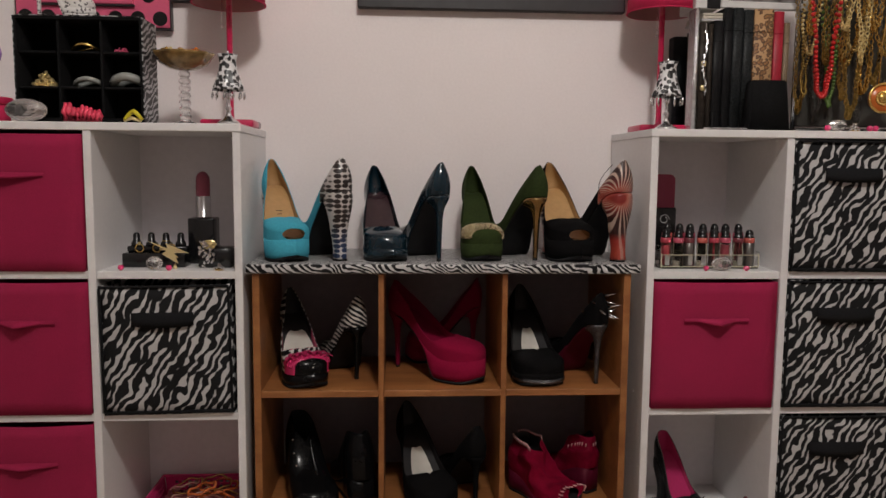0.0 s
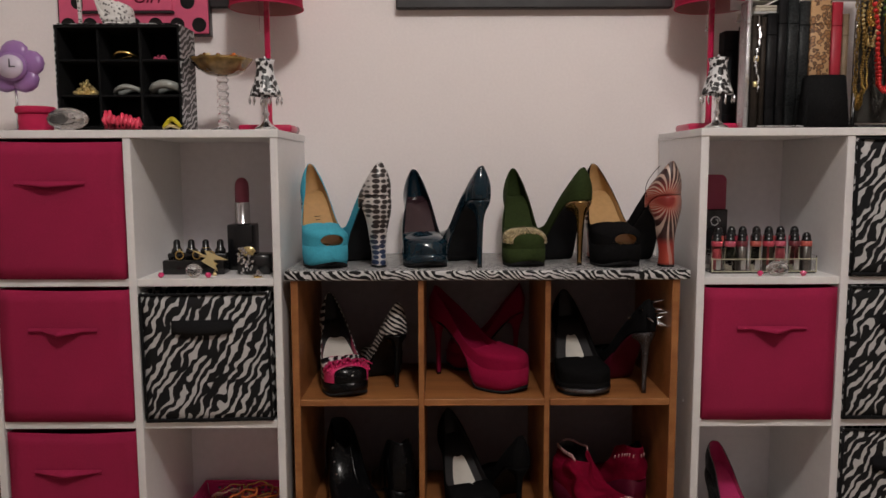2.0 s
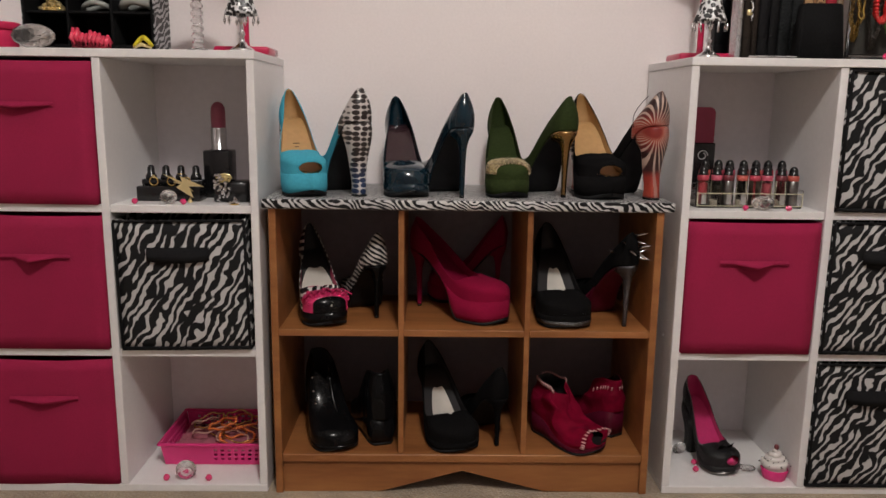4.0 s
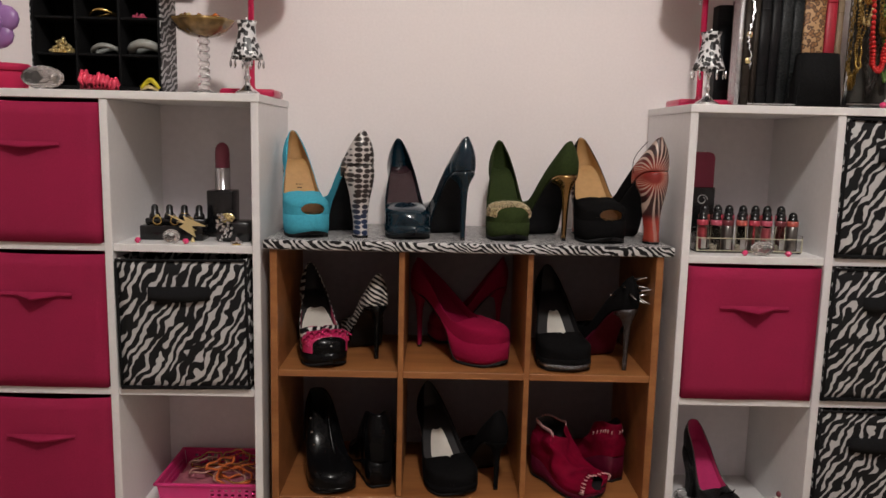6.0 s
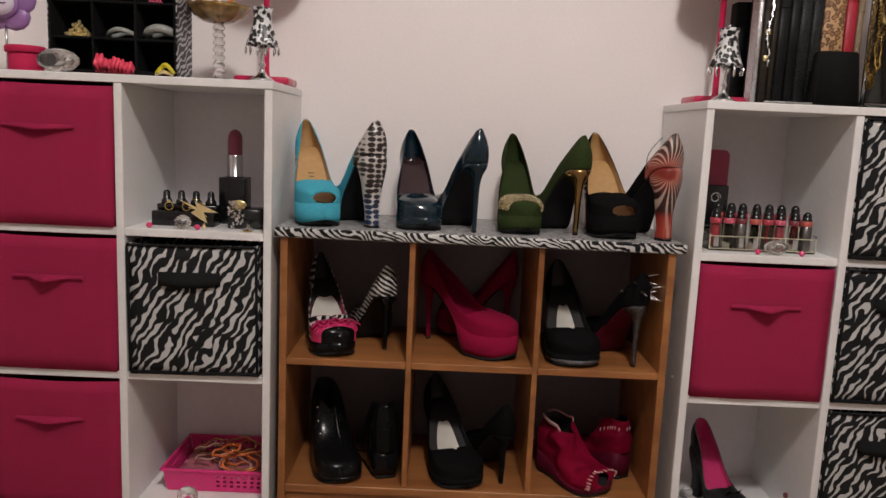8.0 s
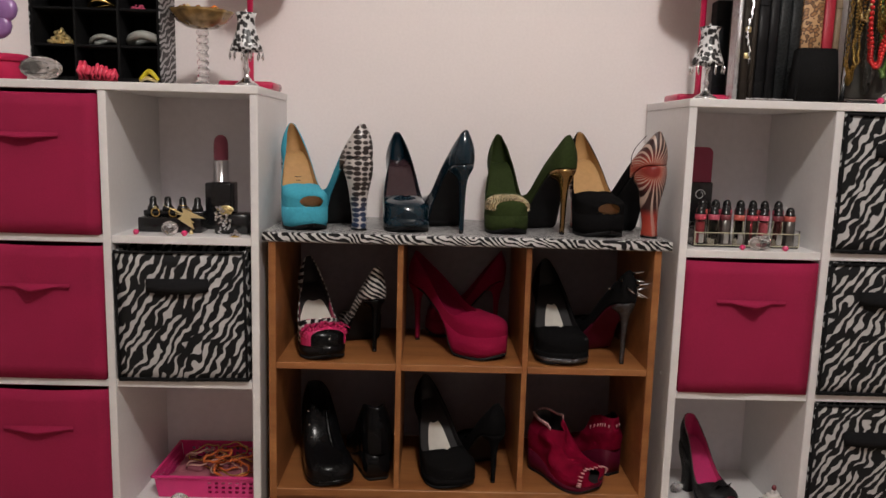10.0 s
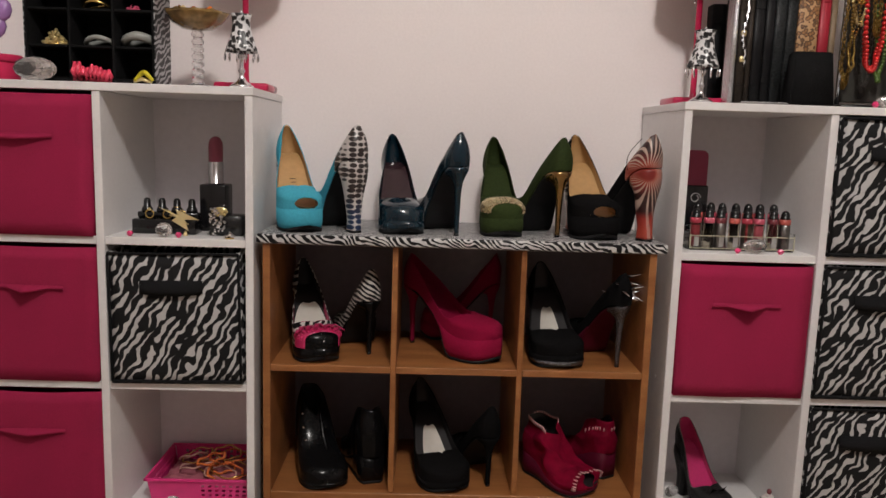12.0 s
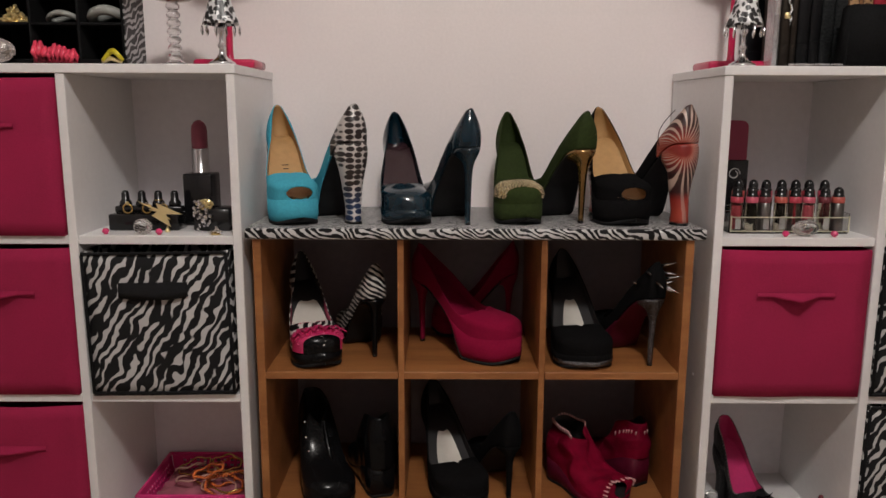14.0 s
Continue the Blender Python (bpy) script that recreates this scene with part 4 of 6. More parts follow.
# jewel-filled bowl on a twisted glass stem
bowl = thing("glass_pedestal_bowl", "amber glass bowl on beaded glass stem, filled with rings", "bowl", pose(-0.497, -0.205, UP) @ Matrix.Diagonal((1.0, 1.0, 0.95, 1)))
part("foot", lathe([(0.030, 0), (0.030, 0.004), (0.016, 0.008), (0.011, 0.012)], 24), CRYSTAL, bowl)
stem_p = []
for i in range(7):
    z = 0.012 + i * 0.0155
    stem_p += [(0.007, z), (0.0115, z + 0.004), (0.0125, z + 0.008), (0.0115, z + 0.0115)]
part("stem", lathe(stem_p + [(0.007, 0.122)], 20), CRYSTAL, bowl)
bm = lathe([(0.008, 0.120), (0.030, 0.124), (0.048, 0.135), (0.061, 0.152), (0.064, 0.158), (0.060, 0.156), (0.046, 0.139), (0.028, 0.128), (0.001, 0.126)], 40, lobes=10, lobe=0.03)
part("dish", bm, surface("amber_lustre", (0.24, 0.145, 0.045), 0.16, metal=0.35, vary=0.5, grain=60, stain=40, coat=0.5), bowl, "gold-brown lustre glass dish")
rnd = random.Random(8)
for k in range(26):
    a, r = rnd.uniform(0, 6.28), 0.048 * math.sqrt(rnd.random())
    bm = bmesh.new()
    if k % 3:
        ball(rnd.uniform(0.004, 0.007), (r * math.cos(a), r * math.sin(a), 0.156 + rnd.uniform(0.002, 0.013)), bm, sub=1)
    else:
        R = rnd.uniform(0.007, 0.010)
        tilt = rnd.uniform(0, 3)
        tube([(r * math.cos(a) + R * math.cos(t) * math.cos(tilt), r * math.sin(a) + R * math.cos(t) * math.sin(tilt), 0.158 + R * math.sin(t)) for t in [j * 0.524 for j in range(12)]], 0.0015, 6, bm, True)
    part("trinket", bm, (GOLD, CORAL, PALEGOLD, CHROME, surface("orange_stone", (0.75, 0.2, 0.03), 0.15, vary=0.1) if k == 4 else GOLD)[k % 5], bowl, smooth=k % 3 == 0)

# velvet ring box with nine cells
BX0, BX1, BY0, BY1, BH = -0.818, -0.563, -0.262, -0.172, 0.212
rb = thing("jewelry_display_box", "open black velvet display box with nine cells and zebra-foil sides", "display box", pose((BX0 + BX1) / 2, 0, UP))
w = BX1 - BX0
dep = BY1 - BY0
for s in (-1, 1):
    part("side", box(0.005, dep, BH, (s * (w / 2 - 0.0045), (BY0 + BY1) / 2, BH / 2), 0.001), VELVET, rb, smooth=False)
    part("side_foil", box(0.002, dep, BH, (s * (w / 2 - 0.001), (BY0 + BY1) / 2, BH / 2), 0.0005), ZEBRASILVER, rb, "zebra-foil side panel", smooth=False)
for z in (0.0035, BH - 0.0035):
    part("panel", box(w - 0.0145, dep, 0.007, (0, (BY0 + BY1) / 2, z), 0.001), VELVET, rb, smooth=False)
part("top_foil", box(w - 0.015, dep, 0.002, (0, (BY0 + BY1) / 2, BH + 0.0012), 0.0005), ZEBRASILVER, rb, "zebra-foil top", smooth=False)
part("back", box(w - 0.0145, 0.004, BH - 0.0145, (0, BY1 - 0.002, BH / 2), 0), VELVET, rb, smooth=False)
for s in (-1, 1):
    part("upright", box(0.005, dep - 0.012, BH - 0.0145, (s * w / 6, (BY0 + BY1) / 2, BH / 2), 0.001), VELVET, rb, smooth=False)
for k in (-1, 0, 1):
    for z in (BH / 3, 2 * BH / 3):
        part("cell_floor", box(w / 3 - 0.009 + (0.002 if k == 0 else -0.001), dep - 0.010, 0.005, (k * (w / 3 - 0.0005), (BY0 + BY1) / 2, z), 0.001), VELVET, rb, smooth=False)
part("front_liner", slab([(-w / 2 + 0.007, 0.007), (w / 2 - 0.007, 0.007), (w / 2 - 0.007, 0.010), (-w / 2 + 0.007, 0.010)], BY0 + 0.001, BY0 + 0.004), VELVET, rb, smooth=False)
cx = (BX0 + BX1) / 2


def bangle(x, z, r, material, label, thick=0.0035, yy=-0.215):
    """A bangle lying on a cell floor, its near rim raised."""
    ob = thing("bangle", label, "bracelet", pose(x, yy, z))
    part("ring", tube([(r * math.cos(t), 0.030 * math.sin(t), thick + 0.012 * (1 - (math.cos(t)) ** 2)) for t in [i * 2 * math.pi / 28 for i in range(28)]], thick, 8, closed=True), material, ob)
    return ob


PEARLGREY = surface("grey_shell", (0.30, 0.31, 0.29), 0.3, vary=0.15)
bangle(cx + 0.002, UP + BH * 2 / 3 + 0.003, 0.030, GOLD, "worn gold bangle lying in a velvet cell")
bangle(cx + 0.006, UP + BH / 3 + 0.003, 0.031, PEARLGREY, "grey shell bangle lying in a velvet cell", thick=0.005)
bangle(cx + w / 3, UP + BH / 3 + 0.004, 0.032, PEARLGREY, "wide grey bangle lying in a velvet cell", thick=0.009)


def cluster(name, label, cat, x, y, z, material, n, rx, ry, rz, size, seed):
    """A heap of small beads on one brooch."""
    r = random.Random(seed)
    ob = thing(name, label, cat, pose(x, y, z))
    bm = bmesh.new()
    for i in range(n):
        a, q = r.uniform(0, 6.28), math.sqrt(r.random())
        top = rz * (1 - q * q)
        ball(size * r.uniform(0.7, 1.2), (rx * q * math.cos(a), ry * q * math.sin(a), size * 0.8 + top * r.random()), bm, sub=1)
    part("bead_strand", bm, material, ob, smooth=False)
    part("pin_plate", lathe([(0.0005, 0), (rx * 0.8, 0.0002), (rx * 0.8, 0.0018), (0.0005, 0.002)], 16), GOLD, ob)
    return ob


cluster("brooch", "beaded gold cluster brooch in a velvet cell", "brooch", cx - w / 3 + 0.004, -0.228, UP + BH / 3 + 0.003, PALEGOLD, 110, 0.026, 0.020, 0.030, 0.0035, 3)
cluster("brooch", "small pink beaded brooch in a velvet cell", "brooch", cx + w / 3 - 0.012, -0.225, UP + BH * 2 / 3 + 0.003, POLKA_PINK, 24, 0.014, 0.012, 0.010, 0.003, 5)

# coral hair claw, crystal, yellow clip, pink round box, flower clock
claw = thing("hair_claw", "coral pink plastic hair claw with petal edges", "hair clip", pose(-0.677, -0.286, UP))
rr = random.Random(2)
for i in range(9):
    x = (i - 4) * 0.0075
    h = 0.028 + 0.010 * rr.random() - 0.0016 * max(0, i - 2)
    part("petal", tube([(x, -0.006, 0.003), (x * 1.05, -0.010, h * 0.5), (x * 1.08 + 0.002, -0.004, h)], [0.0052, 0.0062, 0.0030], 8), CORAL, claw)
    part("petal", tube([(x, 0.008, 0.003), (x * 1.05, 0.010, h * 0.5), (x * 1.1 - 0.003, 0.004, h * 1.05)], [0.0048, 0.0056, 0.0026], 8), CORAL, claw)
part("hinge", tube([(-0.026, 0, 0.016), (0.026, 0, 0.016)], 0.004, 8), CORAL, claw)


def faceted(r, h, seg=12):
    """A cut stone on its side: table, crown, girdle, pavilion."""
    bm = bmesh.new()
    rings = []
    for k, (q, y) in enumerate(((0.50, -0.42), (0.82, -0.26), (1.0, -0.10), (1.0, -0.02), (0.62, 0.24), (0.02, 0.55))):
        rings.append([(r * q * math.cos(2 * math.pi * (i + 0.5 * (k % 2)) / seg), y * r, h * q * math.sin(2 * math.pi * (i + 0.5 * (k % 2)) / seg) + h) for i in range(seg)])
    skin(bm, rings, cap=(True, True))
    bmesh.ops.recalc_face_normals(bm, faces=bm.faces)
    return bm


def crystal(x, y, z, r, h, turn=0, label="large cut clear crystal ornament", seg=12):
    ob = thing("crystal_ornament", label, "ornament", pose(x, y, z, 0, 0, turn), "loose crystals")
    part("stone", faceted(r, h, seg), CRYSTAL, ob, smooth=False)
    return ob


def gem(x, y, z, s=0.0055, material=None):
    ob = thing("acrylic_gem", "small hot pink acrylic gem", "gem", pose(x, y, z, 0, 0, random.uniform(0, 90)), "pink gems")
    part("stone", lathe([(s * 0.4, 0), (s, s * 0.7), (s, s * 1.0), (s * 0.55, s * 1.7)], 7), material or PINKGEM, ob, smooth=False)


crystal(-0.786, -0.286, UP, 0.040, 0.0225, 8)
clip = thing("hair_clip", "yellow and black curled hair clip", "hair clip", pose(-0.578, -0.286, UP))
part("arc", tube([(-0.018 + 0.036 * t, 0.004 * math.sin(6 * t), 0.006 + 0.016 * math.sin(math.pi * t)) for t in [i / 12 for i in range(13)]], [0.003 + 0.002 * math.sin(math.pi * i / 12) for i in range(13)], 8), YELLOW, clip)
part("jaw", tube([(-0.020, 0.003, 0.004), (-0.005, 0.004, 0.010), (0.014, 0.003, 0.004)], [0.003, 0.004, 0.003], 8), PALEGOLD, clip)
pot = thing("trinket_box", "raspberry pink round lidded trinket box", "box", pose(-0.872, -0.245, UP))
part("body", lathe([(0.030, 0), (0.032, 0.002), (0.033, 0.034), (0.031, 0.036)], 28), SHADERED, pot)
part("lid", lathe([(0.036, 0.036), (0.038, 0.038), (0.038, 0.047), (0.036, 0.050), (0.001, 0.051)], 28), SHADERED, pot)
clock = thing("flower_clock", "lilac flower-shaped table clock on a thin stem", "clock", pose(-0.926, -0.215, UP - 0.0002) @ Matrix.Diagonal((1, 1, 0.89, 1)))
part("foot", lathe([(0.028, 0), (0.028, 0.004), (0.006, 0.008), (0.003, 0.012)], 20), CHROME, clock)
part("stem", tube([(0, 0, 0.008), (0, 0, 0.115)], 0.0028, 8), CHROME, clock)
for i in range(5):
    a = i * math.pi * 0.4 + 0.3
    part("petal", ball(0.031, (0.033 * math.cos(a), 0.002, 0.150 + 0.033 * math.sin(a)), scale=(1, 0.34, 1)), PURPLE, clock)
fc = lathe([(0.001, 0), (0.031, 0), (0.033, 0.003), (0.033, 0.010), (0.001, 0.010)], 28)
part("bezel", fc, PURPLE, clock, m=pose(0, -0.006, 0.150, 90))
part("face", lathe([(0.001, 0), (0.027, 0), (0.027, 0.002), (0.001, 0.002)], 28), surface("clock_paper", (0.66, 0.58, 0.70), 0.4, vary=0.12, grain=40), clock, "pale lilac dial", m=pose(0, -0.0165, 0.150, 90))
part("hand", box(0.002, 0.001, 0.019, (0, -0.0195, 0.158), 0), BLACKGLOSS, clock)
part("hand", box(0.013, 0.001, 0.002, (0.005, -0.0195, 0.150), 0), BLACKGLOSS, clock)

# ---- on the wall ----
polka = thing("polka_dot_plaque", "pink wall plaque with black polka dots and lettering", "wall plaque", pose(-0.749, -0.002, 1.145))
PW, PH = 0.345, 0.26
part("board", box(PW, 0.022, PH, (0, -0.012, PH / 2), 0.002), POLKA_PINK, polka, smooth=False)
part("edge", slab([(-PW / 2 - 0.003, -0.004), (PW / 2 + 0.003, -0.004), (PW / 2 + 0.003, PH + 0.004), (-PW / 2 - 0.003, PH + 0.004)], -0.019, -0.001), FRAMEBLACK, polka, "black edge", smooth=False)
dot = lathe([(0.001, 0), (0.0165, 0), (0.0165, 0.0008), (0.001, 0.0008)], 24)
dme = bpy.data.meshes.new("dot")
dot.to_mesh(dme), dot.free()
dme.materials.append(BLACKGLOSS)
for r in range(5):
    for c in range(7):
        x, z = (c - 3) * 0.0505 + 0.0 * r, 0.020 + r * 0.052
        if r % 2:
            x += 0.025
        inside = abs(x) < 0.115 and 0.050 < z < 0.215
        if inside or abs(x) > PW / 2 - 0.014:
            continue
        d = new("dot", dme)
        d.parent = polka
        d.matrix_basis = pose(x, -0.0232, z, 90)
part("centre_panel", box(0.206, 0.008, 0.160, (-0.010, -0.0275, 0.130), 0.002), POLKA_PINK, polka, smooth=False)
for z in (0.0475, 0.2125):
    part("panel_edge", box(0.212, 0.009, 0.005, (-0.010, -0.0275, z), 0.001), FRAMEBLACK, polka, smooth=False)


def lettering(text, size, parent, material, m):
    cu = bpy.data.curves.new("lettering", "FONT")
    cu.body, cu.size, cu.extrude, cu.align_x, cu.shear = text, size, 0.0006, "CENTER", 0.3
    tmp = new("lettering_curve", cu)
    me = bpy.data.meshes.new_from_object(tmp.evaluated_get(bpy.context.evaluated_depsgraph_get()))
    bpy.data.objects.remove(tmp)
    me.materials.append(material)
    ob = new("lettering", me)
    ob.parent = parent
    ob.matrix_basis = m
    return ob


lettering("Glamour", 0.042, polka, SILVERFRAME, pose(-0.010, -0.0322, 0.110, 90))
lettering("Girl", 0.042, polka, REDSOLE, pose(0.034, -0.0322, 0.068, 90))

big = thing("picture_frame", "large black framed grey picture hung on the wall", "picture", pose(0.178, -0.002, 1.200))
FW, FH, FB = 0.640, 0.50, 0.036
part("lower_bar", box(FW, 0.022, FB, (0, -0.012, FB / 2), 0.003), FRAMEBLACK, big, smooth=False)
part("upper_bar", box(FW, 0.022, FB, (0, -0.012, FH - FB / 2), 0.003), FRAMEBLACK, big, smooth=False)
for s in (-1, 1):
    part("side_bar", box(FB, 0.022, FH - 2 * FB - 0.0005, (s * (FW - FB) / 2, -0.012, FH / 2), 0.003), FRAMEBLACK, big, smooth=False)
part("print", box(FW - 2 * FB, 0.004, FH - 2 * FB, (0, -0.006, FH / 2), 0), PICTURE, big, smooth=False)
sm = thing("picture_frame", "small black picture frame behind the lamp", "picture", pose(-0.482, -0.002, 1.205))
part("frame", box(0.185, 0.016, 0.24, (0, -0.009, 0.12), 0.003), FRAMEBLACK, sm, smooth=False)
part("mount", box(0.13, 0.003, 0.18, (0, -0.0178, 0.125), 0), PICTURE, sm, smooth=False)

# white heel figurine on the display box
FIG = spots("speckled_white", (0.70, 0.68, 0.66), (0.10, 0.09, 0.09), 120, 0.3, 0.35)
fg, _ = shoe("white speckled miniature high heel figurine", (0.118 * 1.35, 0), (0, 0), 0, 0.150, 0.020, (FIG, FIG, FIG, FIG, FIG), "stiletto", category="figurine", name="shoe_figurine", wide=0.9)
fg.matrix_basis = pose(-0.800, -0.215, UP + BH + 0.0025) @ pose(0, 0, 0, 0, 0, -90) @ Matrix.Diagonal((0.8, 0.8, 0.8, 1))
fl = bmesh.new()
for i in range(9):
    a = i * 2.4
    ball(0.010, (0.012 * math.cos(a), 0.120 + 0.016 * math.sin(a), 0.048 + 0.003 * (i % 3)), fl, sub=1)
part("rose", fl, FIG, fg, "white rose on the vamp", smooth=False)

# ---- books, stand and necklaces ----
BOOKDARK = surface("dark_teal_binding", (0.012, 0.014, 0.016), 0.5, vary=0.5, grain=30, stain=25, spec=0.15)
BOOKBLACK = surface("black_binding", (0.010, 0.010, 0.011), 0.45, vary=0.4, grain=60, spec=0.15)
BOOKBROWN = surface("brown_binding", (0.030, 0.023, 0.018), 0.5, vary=0.3, spec=0.15)
BOOKGREY = surface("speckled_grey_binding", (0.018, 0.020, 0.021), 0.45, vary=0.8, grain=260, stain=200, spec=0.15)
BOOKRED = surface("red_binding", (0.34, 0.012, 0.03), 0.5, vary=0.1)
BOOKTAN = surface("tan_binding", (0.20, 0.14, 0.085), 0.6, vary=0.2)
SEQUIN = surface("silver_sequin", (0.62, 0.62, 0.63), 0.22, metal=1.0, vary=0.6, grain=500, stain=300, bump=0.8)
PAPER = surface("page_edges", (0.55, 0.50, 0.42), 0.9, vary=0.2, grain=30, stretch=(60, 1, 1))


def book(x0, x1, h, material, words, y=-0.205, deep=0.155, clasp=False):
    wd = x1 - x0
    ob = thing("book", words, "book", pose((x0 + x1) / 2, y, UP), "books on the organizer")
    t = min(0.003, wd * 0.2)
    for s in (-1, 1):
        part("cover", box(t, deep, h, (s * (wd - t) / 2, deep / 2, h / 2), 0.0008), material, ob, smooth=False)
    bm = bmesh.new()
    rings = []
    for z in (0, h * 0.5, h):
        rings.append([((wd / 2) * math.cos(math.pi + math.pi * i / 8), -0.004 * math.sin(math.pi * i / 8) , z) for i in range(9)])
    skin(bm, rings, closed=False)
    part("spine", bm, material, ob, solid=0.0015)
    part("pages", box(max(0.001, wd - 2 * t - 0.0004), deep - 0.007, h - 0.008, (0, deep / 2 - 0.002, h / 2), 0), PAPER, ob, smooth=False)
    for z in (h * 0.18, h * 0.82):
        part("spine_band", tube([((wd / 2 + 0.0004) * math.cos(math.pi + math.pi * i / 8), -0.0045 * math.sin(math.pi * i / 8) - 0.0004, z) for i in range(9)], 0.0008, 5), material, ob)
    if clasp:
        for z in (h * 0.40, h * 0.62):
            part("clasp", box(wd * 0.6, 0.006, 0.012, (0, -0.006, z), 0.002), PALEGOLD, ob, "brass clasp")
    return ob


book(0.612, 0.650, 0.232, BOOKDARK, "dark teal hardback book standing against the wall", -0.046, 0.034)
book(0.651, 0.690, 0.226, BOOKBROWN, "brown hardback book standing against the wall", -0.046, 0.034)
book(0.5985, 0.610, 0.266, SEQUIN, "tall slim silver sequin-covered notebook standing upright", deep=0.033)
book(0.6115, 0.629, 0.236, BOOKBROWN, "small brown book with brass clasps", deep=0.033, clasp=True)
book(0.630, 0.641, 0.232, BOOKBROWN, "worn brown book standing upright", deep=0.120)
book(0.642, 0.664, 0.240, BOOKBLACK, "black hardback book standing upright")
book(0.665, 0.684, 0.268, BOOKBLACK, "tall black album standing upright")
book(0.685, 0.708, 0.268, BOOKGREY, "tall dark speckled album standing upright")
book(0.709, 0.731, 0.264, BOOKGREY, "tall dark speckled album standing upright")
book(0.732, 0.776, 0.266, LEOPARD, "leopard-print album standing upright")
book(0.777, 0.799, 0.262, BOOKRED, "red hardback book standing upright")
book(0.800, 0.813, 0.238, BOOKTAN, "tan book standing upright")
pf = thing("photo_frame", "silver-white photo frame lying across the books", "photo frame", pose(0.764, -0.205, UP + 0.2695, 0, 1.0, 0))
for z, hgt in ((0.008, 0.016), (0.133, 0.014)):
    part("bar", box(0.204, 0.012, hgt, (0, 0.02, z), 0.002), SILVERFRAME, pf, smooth=False)
for sd in (-1, 1):
    part("bar", box(0.018, 0.012, 0.1095, (sd * 0.093, 0.02, 0.071), 0.002), SILVERFRAME, pf, smooth=False)
part("photo", box(0.168, 0.004, 0.110, (0, 0.022, 0.071), 0), surface("dull_photo", (0.20, 0.19, 0.185), 0.35, vary=0.7, grain=45, stain=18, bump=0), pf, "dim grey photo", smooth=False)
sheet = thing("paper_stack", "pale grey papers lying on the books", "papers", pose(0.644, -0.195, UP + 0.2405))
for k in range(3):
    part("paper_sheet", box(0.052 - 0.002 * k, 0.10, 0.0055, (0.001 * k, 0.05, 0.003 + 0.0062 * k), 0.001), surface("grey_card", (0.50, 0.49, 0.48), 0.7, vary=0.1) if k == 0 else PAPER, sheet, smooth=False)
bx2 = thing("gift_box", "white box with a broad black band lying on the books", "box", pose(0.629, -0.200, UP + 0.2665))
part("body", box(0.054, 0.10, 0.10, (0, 0.05, 0.05), 0.002), SILVERFRAME, bx2, smooth=False)
part("band", box(0.030, 0.102, 0.101, (0.0125, 0.05, 0.051), 0.001), BLACKGLOSS, bx2, smooth=False)
charm = thing("hanging_charms", "silver charm string hanging against the books", "beads", pose(0.620, -0.2145, UP + 0.2355))
bm = bmesh.new()
rc = random.Random(41)
for i in range(34):
    t = i / 33
    ball(rc.uniform(0.0016, 0.0042), (0.004 * math.sin(9 * t) + rc.uniform(-0.002, 0.002), -0.002, -0.022 - 0.135 * t), bm, sub=1)
tube([(0, 0.006, 0.001), (0, -0.002, -0.004), (0.001, -0.002, -0.022)], 0.0009, 5, bm)
part("bead_strand", bm, CHROME, charm, smooth=False)

bust = thing("necklace_bust", "black velvet tapered jewelry display block", "jewelry display", pose(0.739, -0.262, UP) @ Matrix.Diagonal((1.06, 1, 1.02, 1)))
bm = bmesh.new()
skin(bm, [[(-0.043, -0.022, 0), (0.043, -0.022, 0), (0.043, 0.022, 0), (-0.043, 0.022, 0)], [(-0.035, -0.016, 0.104), (0.035, -0.016, 0.104), (0.035, 0.018, 0.104), (-0.035, 0.018, 0.104)]], cap=(True, True))
bmesh.ops.bevel(bm, geom=bm.edges[:], offset=0.003, segments=2, affect="EDGES")
bmesh.ops.recalc_face_normals(bm, faces=bm.faces)
part("block", bm, VELVET, bust)
beads_small = thing("bead_string", "string of small clear beads lying on the shelf edge", "beads", pose(0.640, -0.292, UP))
bm = bmesh.new()
for i in range(24):
    ball(0.0026, (-0.045 + i * 0.0040, 0.004 * math.sin(i * 0.9), 0.0026), bm, sub=1)
part("bead_strand", bm, CRYSTAL, beads_small)


CHARCOAL = surface("charcoal_board", (0.045, 0.043, 0.036), 0.6, vary=0.4, grain=30, stain=12)


def rack(x0, x1, y, top, words):
    ob = thing("necklace_rack", words, "jewelry rack", pose(0, y, UP))
    part("rail", tube([(x0, 0, top), (x1, 0, top)], 0.005, 10), CHROME, ob)
    for x in (x0 + 0.004, x1 - 0.004):
        part("post", tube([(x, 0, 0.006), (x, 0, top)], 0.005, 10), CHROME, ob)
    part("panel", box(x1 - x0 - 0.02, 0.006, top - 0.03, ((x0 + x1) / 2, 0.020, top / 2), 0.002), CHARCOAL, ob, "charcoal back board", smooth=False)
    part("foot", box(x1 - x0 + 0.02, 0.09, 0.008, ((x0 + x1) / 2, 0, 0.004), 0.003), BLACKGLOSS, ob)
    return ob


rack(0.826, 1.190, -0.205, 0.330, "necklace rack crowded with chains")


